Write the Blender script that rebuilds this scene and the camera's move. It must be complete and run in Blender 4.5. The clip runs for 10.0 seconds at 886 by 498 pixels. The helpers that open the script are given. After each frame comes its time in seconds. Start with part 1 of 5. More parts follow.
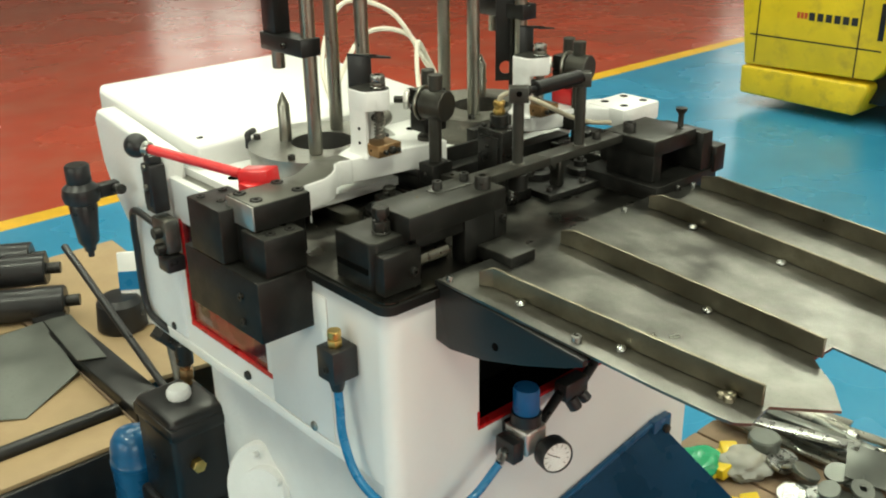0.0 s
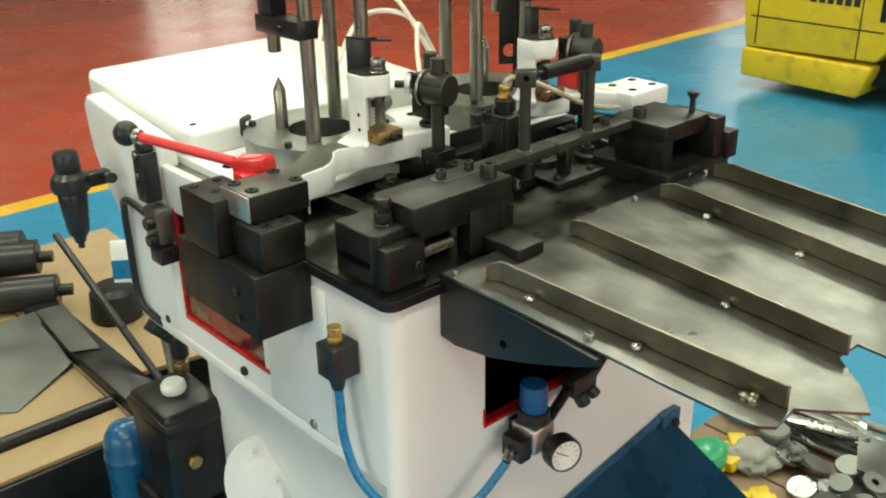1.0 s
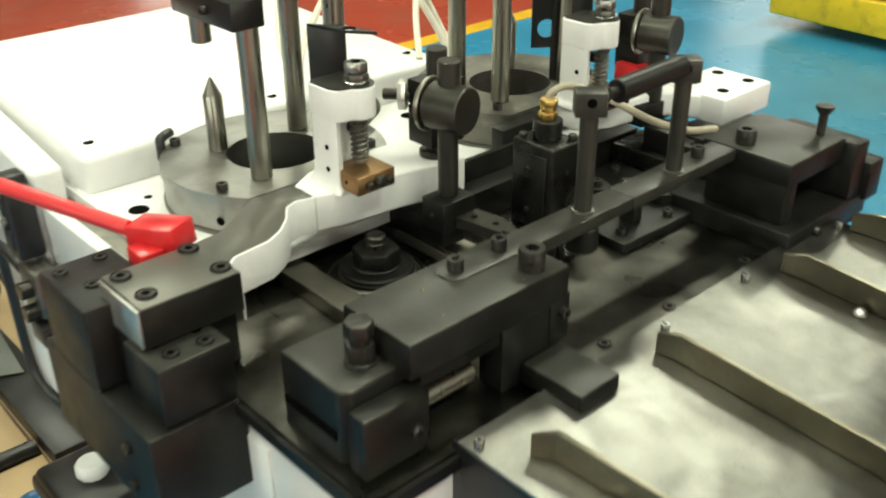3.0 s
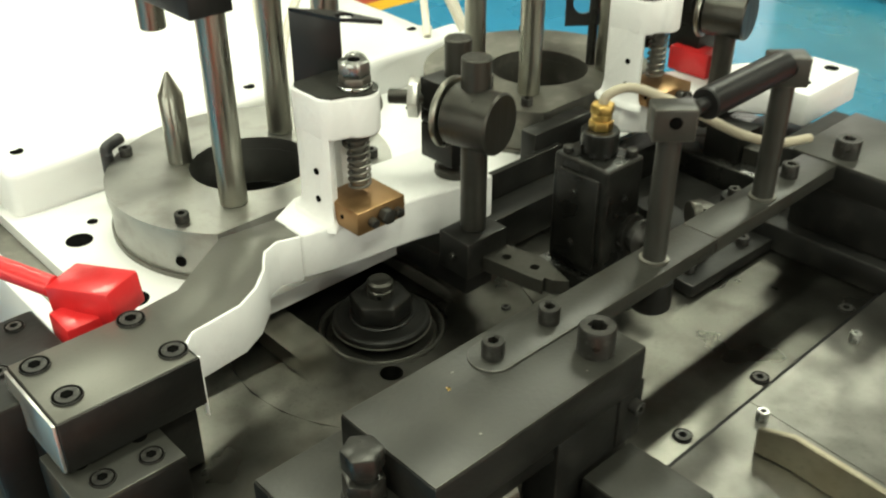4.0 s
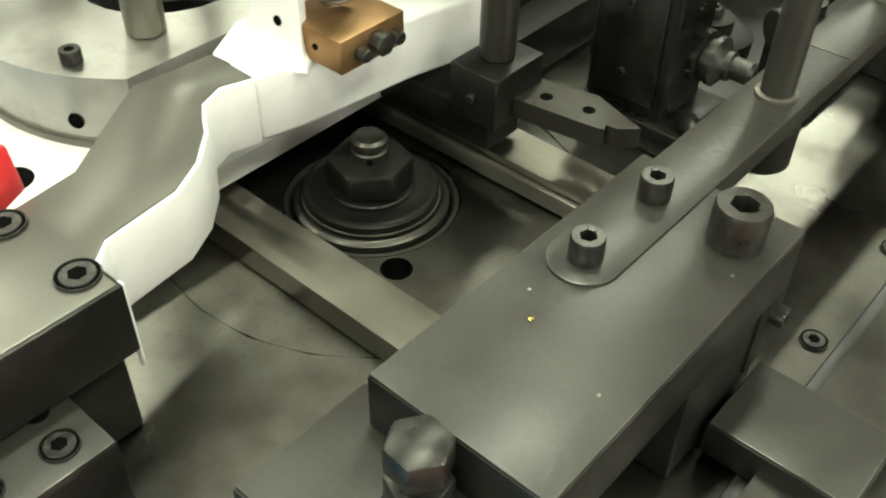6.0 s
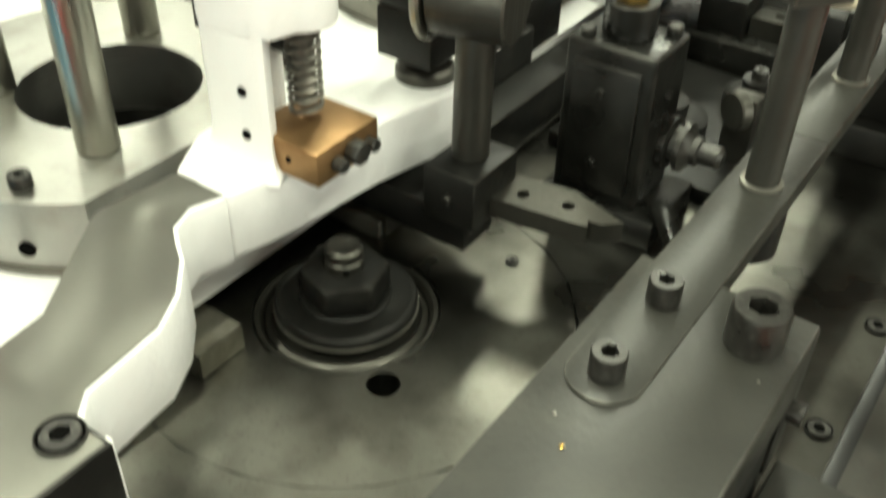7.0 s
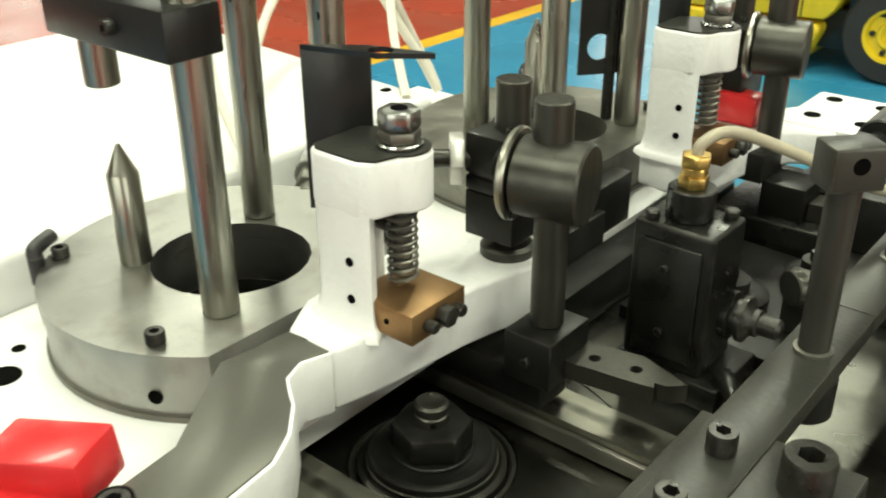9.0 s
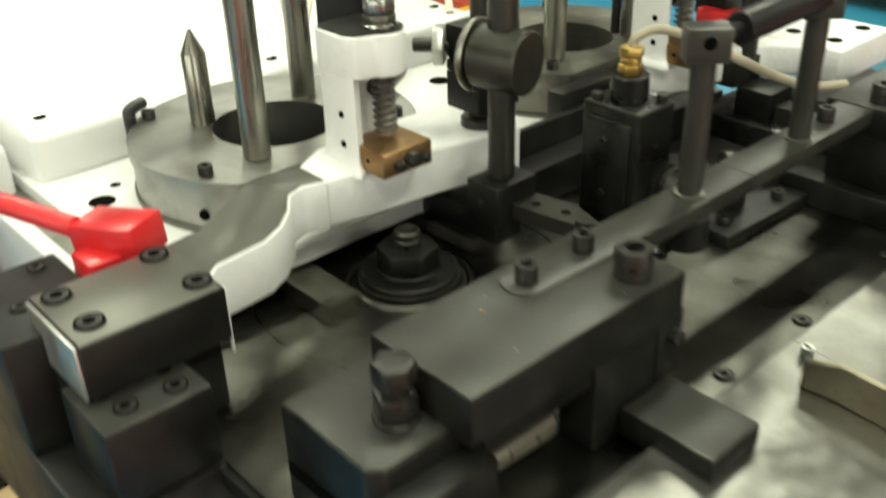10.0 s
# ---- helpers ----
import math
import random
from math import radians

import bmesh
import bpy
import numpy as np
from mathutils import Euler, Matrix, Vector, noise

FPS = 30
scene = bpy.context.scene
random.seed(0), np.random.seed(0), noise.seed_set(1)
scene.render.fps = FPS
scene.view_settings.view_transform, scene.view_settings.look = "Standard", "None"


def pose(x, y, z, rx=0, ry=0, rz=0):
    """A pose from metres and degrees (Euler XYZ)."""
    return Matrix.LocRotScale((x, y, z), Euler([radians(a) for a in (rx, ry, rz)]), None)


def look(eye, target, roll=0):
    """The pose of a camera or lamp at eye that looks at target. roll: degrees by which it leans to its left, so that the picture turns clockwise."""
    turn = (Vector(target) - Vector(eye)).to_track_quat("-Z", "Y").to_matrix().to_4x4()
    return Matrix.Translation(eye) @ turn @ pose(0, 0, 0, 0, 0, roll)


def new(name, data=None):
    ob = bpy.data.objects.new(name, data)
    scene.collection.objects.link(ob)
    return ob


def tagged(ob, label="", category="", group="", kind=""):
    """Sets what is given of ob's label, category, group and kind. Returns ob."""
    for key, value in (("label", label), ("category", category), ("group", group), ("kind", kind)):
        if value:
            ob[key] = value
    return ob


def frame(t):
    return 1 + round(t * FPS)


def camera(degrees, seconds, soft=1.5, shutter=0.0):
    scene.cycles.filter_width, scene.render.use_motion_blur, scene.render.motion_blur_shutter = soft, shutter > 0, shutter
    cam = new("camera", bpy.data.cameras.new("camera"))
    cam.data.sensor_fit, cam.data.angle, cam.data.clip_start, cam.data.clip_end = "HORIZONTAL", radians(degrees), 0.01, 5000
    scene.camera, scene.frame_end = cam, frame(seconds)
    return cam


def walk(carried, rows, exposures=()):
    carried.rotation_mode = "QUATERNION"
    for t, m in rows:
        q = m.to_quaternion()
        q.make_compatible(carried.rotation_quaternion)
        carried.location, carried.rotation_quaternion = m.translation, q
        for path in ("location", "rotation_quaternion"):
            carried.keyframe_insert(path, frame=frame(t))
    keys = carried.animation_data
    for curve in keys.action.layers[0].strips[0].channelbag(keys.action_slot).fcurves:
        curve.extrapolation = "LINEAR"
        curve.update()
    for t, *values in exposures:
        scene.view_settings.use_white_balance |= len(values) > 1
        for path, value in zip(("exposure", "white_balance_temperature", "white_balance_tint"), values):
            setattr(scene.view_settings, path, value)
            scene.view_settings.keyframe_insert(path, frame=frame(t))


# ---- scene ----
cam = camera(49.6, 10.0, soft=2.0, shutter=0.5)
PATH = [
    (0, (-0.016, 0.038, 1.456), (1.209, 1.411, 0.672), -0.9),
    (0.5, (-0.007, 0.051, 1.455), (1.212, 1.42, 0.654), -0.7),
    (1, (0.01, 0.081, 1.446), (1.231, 1.439, 0.63), -1.0),
    (1.5, (0.033, 0.152, 1.433), (1.287, 1.471, 0.603), -2.8),
    (2, (0.066, 0.207, 1.423), (1.344, 1.466, 0.538), -1.8),
    (2.5, (0.169, 0.314, 1.416), (1.387, 1.598, 0.484), -1.2),
    (3, (0.304, 0.427, 1.41), (1.485, 1.727, 0.454), -0.4),
    (3.2, (0.345, 0.467, 1.409), (1.516, 1.759, 0.429), 0.2),
    (4.3, (0.441, 0.625, 1.362), (1.572, 1.834, 0.239), -0.3),
    (4.5, (0.458, 0.649, 1.35), (1.561, 1.809, 0.151), 0.1),
    (5, (0.482, 0.69, 1.319), (1.59, 1.763, 0.046), 1.2),
    (5.2, (0.485, 0.71, 1.308), (1.592, 1.746, 0.004), 1.5),
    (6.3, (0.499, 0.754, 1.284), (1.663, 1.701, -0.039), 1.6),
    (6.5, (0.499, 0.765, 1.283), (1.695, 1.694, -0.023), 2.0),
    (6.8, (0.499, 0.782, 1.284), (1.737, 1.666, -0.014), 2.3),
    (7, (0.498, 0.785, 1.288), (1.809, 1.675, 0.069), 1.7),
    (7.5, (0.488, 0.789, 1.298), (1.875, 1.751, 0.224), -0.6),
    (8, (0.478, 0.782, 1.301), (1.875, 1.832, 0.329), -0.4),
    (8.5, (0.471, 0.776, 1.303), (1.871, 1.844, 0.353), 0.1),
    (9, (0.456, 0.757, 1.308), (1.831, 1.9, 0.411), -0.3),
    (9.5, (0.428, 0.702, 1.315), (1.699, 1.942, 0.396), -1.0),
    (10, (0.406, 0.579, 1.322), (1.557, 1.886, 0.339), -1.7),
]
# the clip's camera adjusts its exposure a little as it moves in over the dark table and back
walk(cam, [(t, look(eye, target, roll)) for t, eye, target, roll in PATH],
     exposures=[(0, -0.28), (2, -0.25), (3, -0.16), (4.5, -0.14), (5, 0.06), (6.5, 0.38), (7, 0.36), (8, 0.16), (9, 0.00), (9.5, -0.13), (10, -0.16)])

# ---------------------------------------------------------------- world and light
world = bpy.data.worlds.new("world")
scene.world = world
world.use_nodes = True
_sky = world.node_tree.nodes.new("ShaderNodeTexSky")
_sky.sky_type, _sky.sun_disc, _sky.sun_elevation, _sky.sun_rotation = "NISHITA", False, radians(50), radians(20)
world.node_tree.links.new(_sky.outputs[0], world.node_tree.nodes["Background"].inputs[0])
world.node_tree.nodes["Background"].inputs[1].default_value = 0.1

HALL_X, HALL_Y, HALL_Z = (-7.0, 13.0), (-8.0, 14.0), 6.0


def area_lamp(x, y, z, sx, sy, watts, colour=(0.95, 1.0, 0.785), turn=(0, 0)):
    """A tube fitting's light, just below its diffuser."""
    data = bpy.data.lights.new("fitting_light", "AREA")
    data.shape, data.size, data.size_y, data.energy, data.color = "RECTANGLE", sx, sy, watts, colour
    ob = new("fitting_light", data)
    ob.matrix_world = pose(x, y, z, turn[0], turn[1])
    return ob


LAMPS = [(x, y) for x in (-1.5, 1.5) for y in (-1.8, 1.6, 5.0)] + [(4.6, -1.75), (4.6, 2.75), (4.6, 6.4), (7.4, 2.75)]
for lx, ly in LAMPS:
    area_lamp(lx, ly, 5.2, 1.5, 0.30, 93)
# daylight through the windows behind the camera
SOUTH_WINDOWS = [(-4.6, -2.4), (-1.2, 1.0), (2.2, 4.4)]
WEST_WINDOWS = [(-3.0, -0.8), (0.6, 2.8)]
for wa, wb in SOUTH_WINDOWS:
    area_lamp((wa + wb) / 2, HALL_Y[0] + 0.06, 2.9, wb - wa, 3.2, 80, (0.95, 1.0, 0.83), (90, 0))
for wa, wb in WEST_WINDOWS:
    area_lamp(HALL_X[0] + 0.06, (wa + wb) / 2, 2.9, 3.2, wb - wa, 60, (0.95, 1.0, 0.83), (0, -90))


# ---------------------------------------------------------------- materials
def material(name, colour, rough=0.5, metal=0.0, spread=0.15, scale=8.0, fine=120.0, bump=0.05, stain=None, stain_at=0.62,
             coat=0.0, rough_spread=0.12, streak=None, ior=1.45, wave=0.0):
    """A painted, metal or wooden surface with two scales of variation, optional stains and a streak direction."""
    m = bpy.data.materials.new(name)
    m.use_nodes = True
    nodes, links = m.node_tree.nodes, m.node_tree.links
    bsdf = nodes["Principled BSDF"]
    coord = nodes.new("ShaderNodeTexCoord")
    source = coord.outputs["Object"]
    if streak:
        mapping = nodes.new("ShaderNodeMapping")
        mapping.inputs["Scale"].default_value = streak
        links.new(source, mapping.inputs[0])
        grain_source = mapping.outputs[0]
    else:
        grain_source = source

    def noise_tex(src, size, detail):
        n = nodes.new("ShaderNodeTexNoise")
        n.inputs["Scale"].default_value, n.inputs["Detail"].default_value = size, detail
        links.new(src, n.inputs["Vector"])
        return n.outputs["Fac"]

    def remap(value, a, b, lo, hi):
        n = nodes.new("ShaderNodeMapRange")
        n.inputs[1].default_value, n.inputs[2].default_value, n.inputs[3].default_value, n.inputs[4].default_value = a, b, lo, hi
        links.new(value, n.inputs[0])
        return n.outputs[0]

    def mixed(fac, a, b):
        n = nodes.new("ShaderNodeMix")
        n.data_type = "RGBA"
        links.new(fac, n.inputs["Factor"])
        for sock, v in ((n.inputs["A"], a), (n.inputs["B"], b)):
            if isinstance(v, tuple):
                sock.default_value = (*v, 1)
            else:
                links.new(v, sock)
        return n.outputs["Result"]

    big, small = noise_tex(source, scale, 3), noise_tex(grain_source, fine, 3)
    lo = tuple(c * (1 - spread) for c in colour)
    hi = tuple(min(1, c * (1 + spread)) for c in colour)
    col = mixed(remap(big, 0.3, 0.7, 0, 1), lo, hi)
    fine_lo = tuple(c * (1 - spread * 0.7) for c in colour)
    col = mixed(remap(small, 0.55, 0.75, 0, 0.55), col, fine_lo)
    if stain:
        patch = noise_tex(source, scale * 2.2, 4)
        col = mixed(remap(patch, stain_at - 0.14, stain_at + 0.16, 0, 0.7), col, stain)
    links.new(col, bsdf.inputs["Base Color"])
    links.new(remap(small if streak else big, 0.2, 0.8, max(0.02, rough - rough_spread), min(1, rough + rough_spread)), bsdf.inputs["Roughness"])
    bsdf.inputs["Metallic"].default_value, bsdf.inputs["IOR"].default_value = metal, ior
    bsdf.inputs["Coat Weight"].default_value, bsdf.inputs["Coat Roughness"].default_value = coat, 0.12
    if bump:
        b = nodes.new("ShaderNodeBump")
        b.inputs["Strength"].default_value, b.inputs["Distance"].default_value = bump, 0.002
        links.new(small, b.inputs["Height"])
        links.new(b.outputs[0], bsdf.inputs["Normal"])
        if wave:
            # slow unevenness of a beaten or worn sheet
            slow = nodes.new("ShaderNodeBump")
            slow.inputs["Strength"].default_value, slow.inputs["Distance"].default_value = wave, 0.004
            links.new(noise_tex(source, 17.0, 3), slow.inputs["Height"])
            links.new(slow.outputs[0], b.inputs["Normal"])
    return m


def clear(name, colour, rough=0.05, transmission=1.0, ior=1.45):
    m = material(name, colour, rough, 0, 0.05, 20, 200, 0.0, rough_spread=0.03, ior=ior)
    m.node_tree.nodes["Principled BSDF"].inputs["Transmission Weight"].default_value = transmission
    return m


def glow(name, colour, strength):
    m = bpy.data.materials.new(name)
    m.use_nodes = True
    b = m.node_tree.nodes["Principled BSDF"]
    b.inputs["Base Color"].default_value = (0.8, 0.8, 0.8, 1)
    b.inputs["Emission Color"].default_value, b.inputs["Emission Strength"].default_value = (*colour, 1), strength
    return m


WHITE = material("white_enamel", (0.80, 0.80, 0.79), 0.32, 0, 0.025, 5, 90, 0.04, coat=0.25, rough_spread=0.06)
WHITE_CAST = material("white_painted_casting", (0.78, 0.78, 0.77), 0.42, 0, 0.04, 14, 160, 0.35, rough_spread=0.08)
STEEL = material("ground_steel", (0.33, 0.325, 0.28), 0.30, 1.0, 0.08, 18, 200, 0.0, streak=(1, 1, 0.08), rough_spread=0.05)
STEEL_PLATE = material("turned_steel_plate", (0.36, 0.357, 0.335), 0.37, 1.0, 0.14, 22, 300, 0.03, stain=(0.24, 0.225, 0.19), stain_at=0.66)
DULL_STEEL = material("dull_worn_steel", (0.19, 0.183, 0.16), 0.42, 0.85, 0.22, 24, 220, 0.08, stain=(0.36, 0.34, 0.30), stain_at=0.66)
RAIL = material("oily_rail_steel", (0.25, 0.243, 0.21), 0.36, 1.0, 0.28, 30, 220, 0.08, stain=(0.12, 0.105, 0.08), stain_at=0.62)
OILY = material("oily_table_steel", (0.125, 0.122, 0.108), 0.32, 1.0, 0.30, 17, 420, 0.02, stain=(0.060, 0.057, 0.049), stain_at=0.58, rough_spread=0.10, wave=0.10)
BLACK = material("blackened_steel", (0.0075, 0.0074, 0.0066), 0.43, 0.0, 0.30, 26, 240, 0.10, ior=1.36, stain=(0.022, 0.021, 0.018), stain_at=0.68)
# lighter black of bars and rods; on block tops it carries the overhead light
BLACK_TOP = material("lighter_blackened_steel", (0.030, 0.0297, 0.0255), 0.38, 0.15, 0.22, 22, 320, 0.09, stain=(0.042, 0.041, 0.034), stain_at=0.66)
ARM_TOP = material("ground_arm_steel", (0.155, 0.152, 0.134), 0.36, 0.6, 0.10, 16, 340, 0.05, stain=(0.16, 0.155, 0.135), stain_at=0.66)
EDGE_BLACK = material("rubbed_black_edge", (0.028, 0.027, 0.024), 0.36, 0.6, 0.45, 45, 300, 0.08, stain=(0.010, 0.010, 0.009), stain_at=0.56)
EDGE_TOP = material("rubbed_steel_edge", (0.085, 0.083, 0.073), 0.36, 0.7, 0.40, 45, 300, 0.06, stain=(0.035, 0.034, 0.030), stain_at=0.58)
WORN = {"blackened_steel": EDGE_BLACK, "oily_black_casting": EDGE_BLACK, "lighter_blackened_steel": EDGE_TOP}
BLACK_SATIN = material("black_satin_paint", (0.008, 0.008, 0.008), 0.36, 0, 0.25, 20, 200, 0.06)
PLASTIC = material("black_plastic", (0.018, 0.018, 0.019), 0.34, 0, 0.2, 30, 260, 0.05)
SCREW = material("black_oxide_screw", (0.030, 0.029, 0.026), 0.34, 0.5, 0.3, 120, 900, 0.05, stain=(0.080, 0.077, 0.070), stain_at=0.66)
SCREW_RING = material("worn_screw_ring", (0.024, 0.023, 0.021), 0.38, 0.3, 0.3, 120, 900, 0.05, stain=(0.10, 0.095, 0.085), stain_at=0.64)
GUN = material("dark_turned_steel", (0.062, 0.060, 0.052), 0.37, 0.75, 0.20, 30, 320, 0.05, stain=(0.06, 0.058, 0.05), stain_at=0.62, streak=(1, 1, 0.1))
OILY_BLACK = material("oily_black_casting", (0.008, 0.008, 0.007), 0.30, 0.0, 0.35, 40, 260, 0.12, ior=1.42, stain=(0.022, 0.021, 0.018), stain_at=0.68)
# near-black without gloss: the shade of holes and recesses, put into the colour
RECESS_SHADE = material("recess_shade", (0.003, 0.003, 0.0028), 0.8, 0.0, 0.2, 90, 600, 0, ior=1.08)
ZINC = material("bright_zinc_nut", (0.38, 0.39, 0.37), 0.30, 1.0, 0.12, 80, 500, 0.03)
CHUTE = material("brushed_chute_sheet", (0.155, 0.152, 0.138), 0.33, 1.0, 0.34, 10, 300, 0.02, stain=(0.29, 0.285, 0.262), stain_at=0.60, rough_spread=0.10, wave=0.55)
STRIP = material("bent_steel_strip", (0.22, 0.20, 0.15), 0.37, 1.0, 0.22, 20, 240, 0.06, stain=(0.17, 0.14, 0.09), stain_at=0.62)
BRASS = material("bright_brass", (0.62, 0.43, 0.14), 0.33, 1.0, 0.15, 60, 400, 0.03)
BRONZE = material("bronze_block", (0.33, 0.20, 0.095), 0.36, 0.9, 0.15, 40, 500, 0.06, stain=(0.22, 0.13, 0.07), stain_at=0.72)
RED = material("red_gloss_paint", (0.62, 0.022, 0.025), 0.34, 0, 0.10, 20, 180, 0.10, coat=0.3)
RED_TRIM = material("red_edge_trim", (0.50, 0.012, 0.014), 0.30, 0, 0.15, 30, 200, 0.02)
BLUE_HOSE = material("blue_air_hose", (0.008, 0.165, 0.37), 0.30, 0, 0.06, 40, 300, 0.02, coat=0.2)
BLUE_PAINT = material("blue_machine_paint", (0.007, 0.080, 0.19), 0.30, 0, 0.22, 9, 120, 0.06, coat=0.25)
BLUE_CAP = material("blue_regulator_knob", (0.008, 0.095, 0.26), 0.35, 0, 0.08, 60, 400, 0.03)
BLUE_FLOOR = material("blue_floor_paint", (0.030, 0.225, 0.40), 0.27, 0, 0.10, 1.6, 26, 0.10, stain=(0.045, 0.26, 0.43), stain_at=0.60, rough_spread=0.10)
RED_FLOOR = material("red_floor_paint", (0.38, 0.055, 0.028), 0.25, 0, 0.14, 1.4, 22, 0.12, stain=(0.34, 0.090, 0.054), stain_at=0.58, rough_spread=0.10)
LINE = material("yellow_floor_line", (0.70, 0.40, 0.02), 0.40, 0, 0.12, 8, 90, 0.06)
YELLOW = material("worn_yellow_truck_paint", (0.74, 0.52, 0.012), 0.40, 0, 0.10, 5, 60, 0.08, stain=(0.40, 0.25, 0.03), stain_at=0.66, coat=0.15)
YELLOW_LOW = material("scuffed_yellow_counterweight", (0.70, 0.49, 0.015), 0.45, 0, 0.12, 6, 70, 0.12, stain=(0.22, 0.14, 0.03), stain_at=0.66)
RUBBER = material("tyre_rubber", (0.022, 0.021, 0.020), 0.75, 0, 0.25, 20, 160, 0.25)
BOARD = material("plywood_sheet", (0.37, 0.26, 0.14), 0.60, 0, 0.10, 6, 60, 0.06, streak=(1, 9, 1), stain=(0.33, 0.22, 0.12), stain_at=0.64)
OLD_WOOD = material("weathered_pallet_wood", (0.26, 0.18, 0.115), 0.75, 0, 0.30, 10, 60, 0.35, streak=(1, 12, 1))
SHEET = material("galvanised_sheet", (0.16, 0.17, 0.155), 0.36, 0.75, 0.14, 9, 120, 0.05)
CABLE = material("cream_cable", (0.72, 0.68, 0.58), 0.45, 0, 0.05, 40, 200, 0.02)
TAN_CABLE = material("tan_cable", (0.36, 0.32, 0.24), 0.5, 0, 0.1, 60, 300, 0.05)
DIAL = material("white_gauge_dial", (0.80, 0.81, 0.80), 0.35, 0, 0.03, 60, 400, 0)
INK = material("black_dial_ink", (0.02, 0.02, 0.02), 0.5, 0, 0.1, 60, 400, 0)
RED_INK = material("red_lettering", (0.55, 0.08, 0.02), 0.5, 0, 0.1, 60, 400, 0)
ALU = material("cast_aluminium", (0.60, 0.59, 0.56), 0.36, 0.9, 0.12, 50, 400, 0.10)
WINDOW_TINT = clear("tinted_window", (0.42, 0.30, 0.36), 0.05, 1.0)
CLEAR_BAG = clear("clear_plastic_bag", (0.50, 0.50, 0.46), 0.50, 0.35)
GREEN_BAG = clear("green_plastic_bag", (0.05, 0.52, 0.25), 0.22, 0.35)
GAUGE_GLASS = clear("gauge_glass", (0.95, 0.96, 0.96), 0.03, 1.0)
WALL = material("hall_wall_paint", (0.38, 0.365, 0.32), 0.8, 0, 0.06, 0.8, 12, 0.05)
CEILING = material("hall_ceiling_sheet", (0.13, 0.127, 0.115), 0.8, 0, 0.05, 0.6, 10, 0.04)
TUBE = glow("tube_diffuser", (0.97, 1.0, 0.76), 9.0)
DAYLIGHT = glow("overcast_daylight", (0.98, 1.0, 0.85), 2.4)


# ---------------------------------------------------------------- mesh helpers
def thing(name, label, category, x=0.0, y=0.0, z=0.0, group="", kind=""):
    """An Empty at a thing's base, to carry its parts. Parts are modelled in world metres and moved into its space."""
    ob = new(name)
    ob.empty_display_size = 0.02
    ob.location = (x, y, z)
    return tagged(ob, label, category, group, kind)


def origin(ob):
    p = Vector(ob.location)
    while ob.parent:
        ob = ob.parent
        p = p + Vector(ob.location)
    return p


def part(name, bm, mat, parent=None, label="", at=None, smooth=35):
    """Links a bmesh, modelled in world metres, as one mesh under parent (or alone)."""
    me = bpy.data.meshes.new(name)
    base = Vector(at) if at else Vector((0, 0, 0))
    base = origin(parent) if parent else base
    if base.length:
        bmesh.ops.translate(bm, vec=-base, verts=bm.verts)
    bm.normal_update()
    bm.to_mesh(me)
    bm.free()
    me.materials.append(mat)
    me.materials.append(WORN.get(mat.name, mat))   # the eased edges
    if smooth:
        me.shade_smooth()
        me.set_sharp_from_angle(angle=radians(smooth))
    ob = new(name, me)
    if parent:
        ob.parent = parent
    elif at:
        ob.location = at
    if label:
        ob["label"] = label
    return ob


def alone(name, bm, mat, label, category, at, group="", kind="", smooth=35):
    return tagged(part(name, bm, mat, None, label, at, smooth), label, category, group, kind)


def merged(*parts_):
    """Joins several bmeshes of one part."""
    out = bmesh.new()
    for b in parts_:
        me = bpy.data.meshes.new("joined")
        b.to_mesh(me)
        b.free()
        out.from_mesh(me)
        bpy.data.meshes.remove(me)
    return out


def bevelled(bm, width, segments=2, angle=30):
    if width > 0:
        edges = [e for e in bm.edges if len(e.link_faces) == 2 and e.calc_face_angle(0) > radians(angle)]
        eased = bmesh.ops.bevel(bm, geom=edges, offset=width, segments=segments, affect="EDGES", profile=0.5, clamp_overlap=True)
        for f in eased["faces"]:
            f.material_index = 1
    return bm


def box(x0, x1, y0, y1, z0, z1, bevel=0.0015, segments=2):
    bm = bmesh.new()
    bmesh.ops.create_cube(bm, size=1, matrix=Matrix.Translation(((x0 + x1) / 2, (y0 + y1) / 2, (z0 + z1) / 2)) @ Matrix.Diagonal((abs(x1 - x0), abs(y1 - y0), abs(z1 - z0), 1)))
    return bevelled(bm, bevel, segments)


def turned(bm, m):
    bmesh.ops.transform(bm, matrix=m, verts=bm.verts)
    return bm


def along(p, q):
    """The pose that lays local z from p to q."""
    p, q = Vector(p), Vector(q)
    return Matrix.Translation(p) @ (q - p).to_track_quat("Z", "Y").to_matrix().to_4x4()


def lathe(profile, segments=32, sweep=None):
    """A body turned round z from (radius, height) pairs."""
    bm = bmesh.new()
    rings = []
    for r, z in profile:
        if r < 1e-6:
            rings.append([bm.verts.new((0, 0, z))])
        else:
            rings.append([bm.verts.new((r * math.cos(2 * math.pi * i / segments), r * math.sin(2 * math.pi * i / segments), z)) for i in range(segments)])
    for a, b in zip(rings, rings[1:]):
        for i in range(segments):
            j = (i + 1) % segments
            if len(a) == 1 and len(b) > 1:
                bm.faces.new((a[0], b[j], b[i]))
            elif len(b) == 1 and len(a) > 1:
                bm.faces.new((a[i], a[j], b[0]))
            elif len(a) > 1:
                bm.faces.new((a[i], a[j], b[j], b[i]))
    bmesh.ops.recalc_face_normals(bm, faces=bm.faces)
    return bm


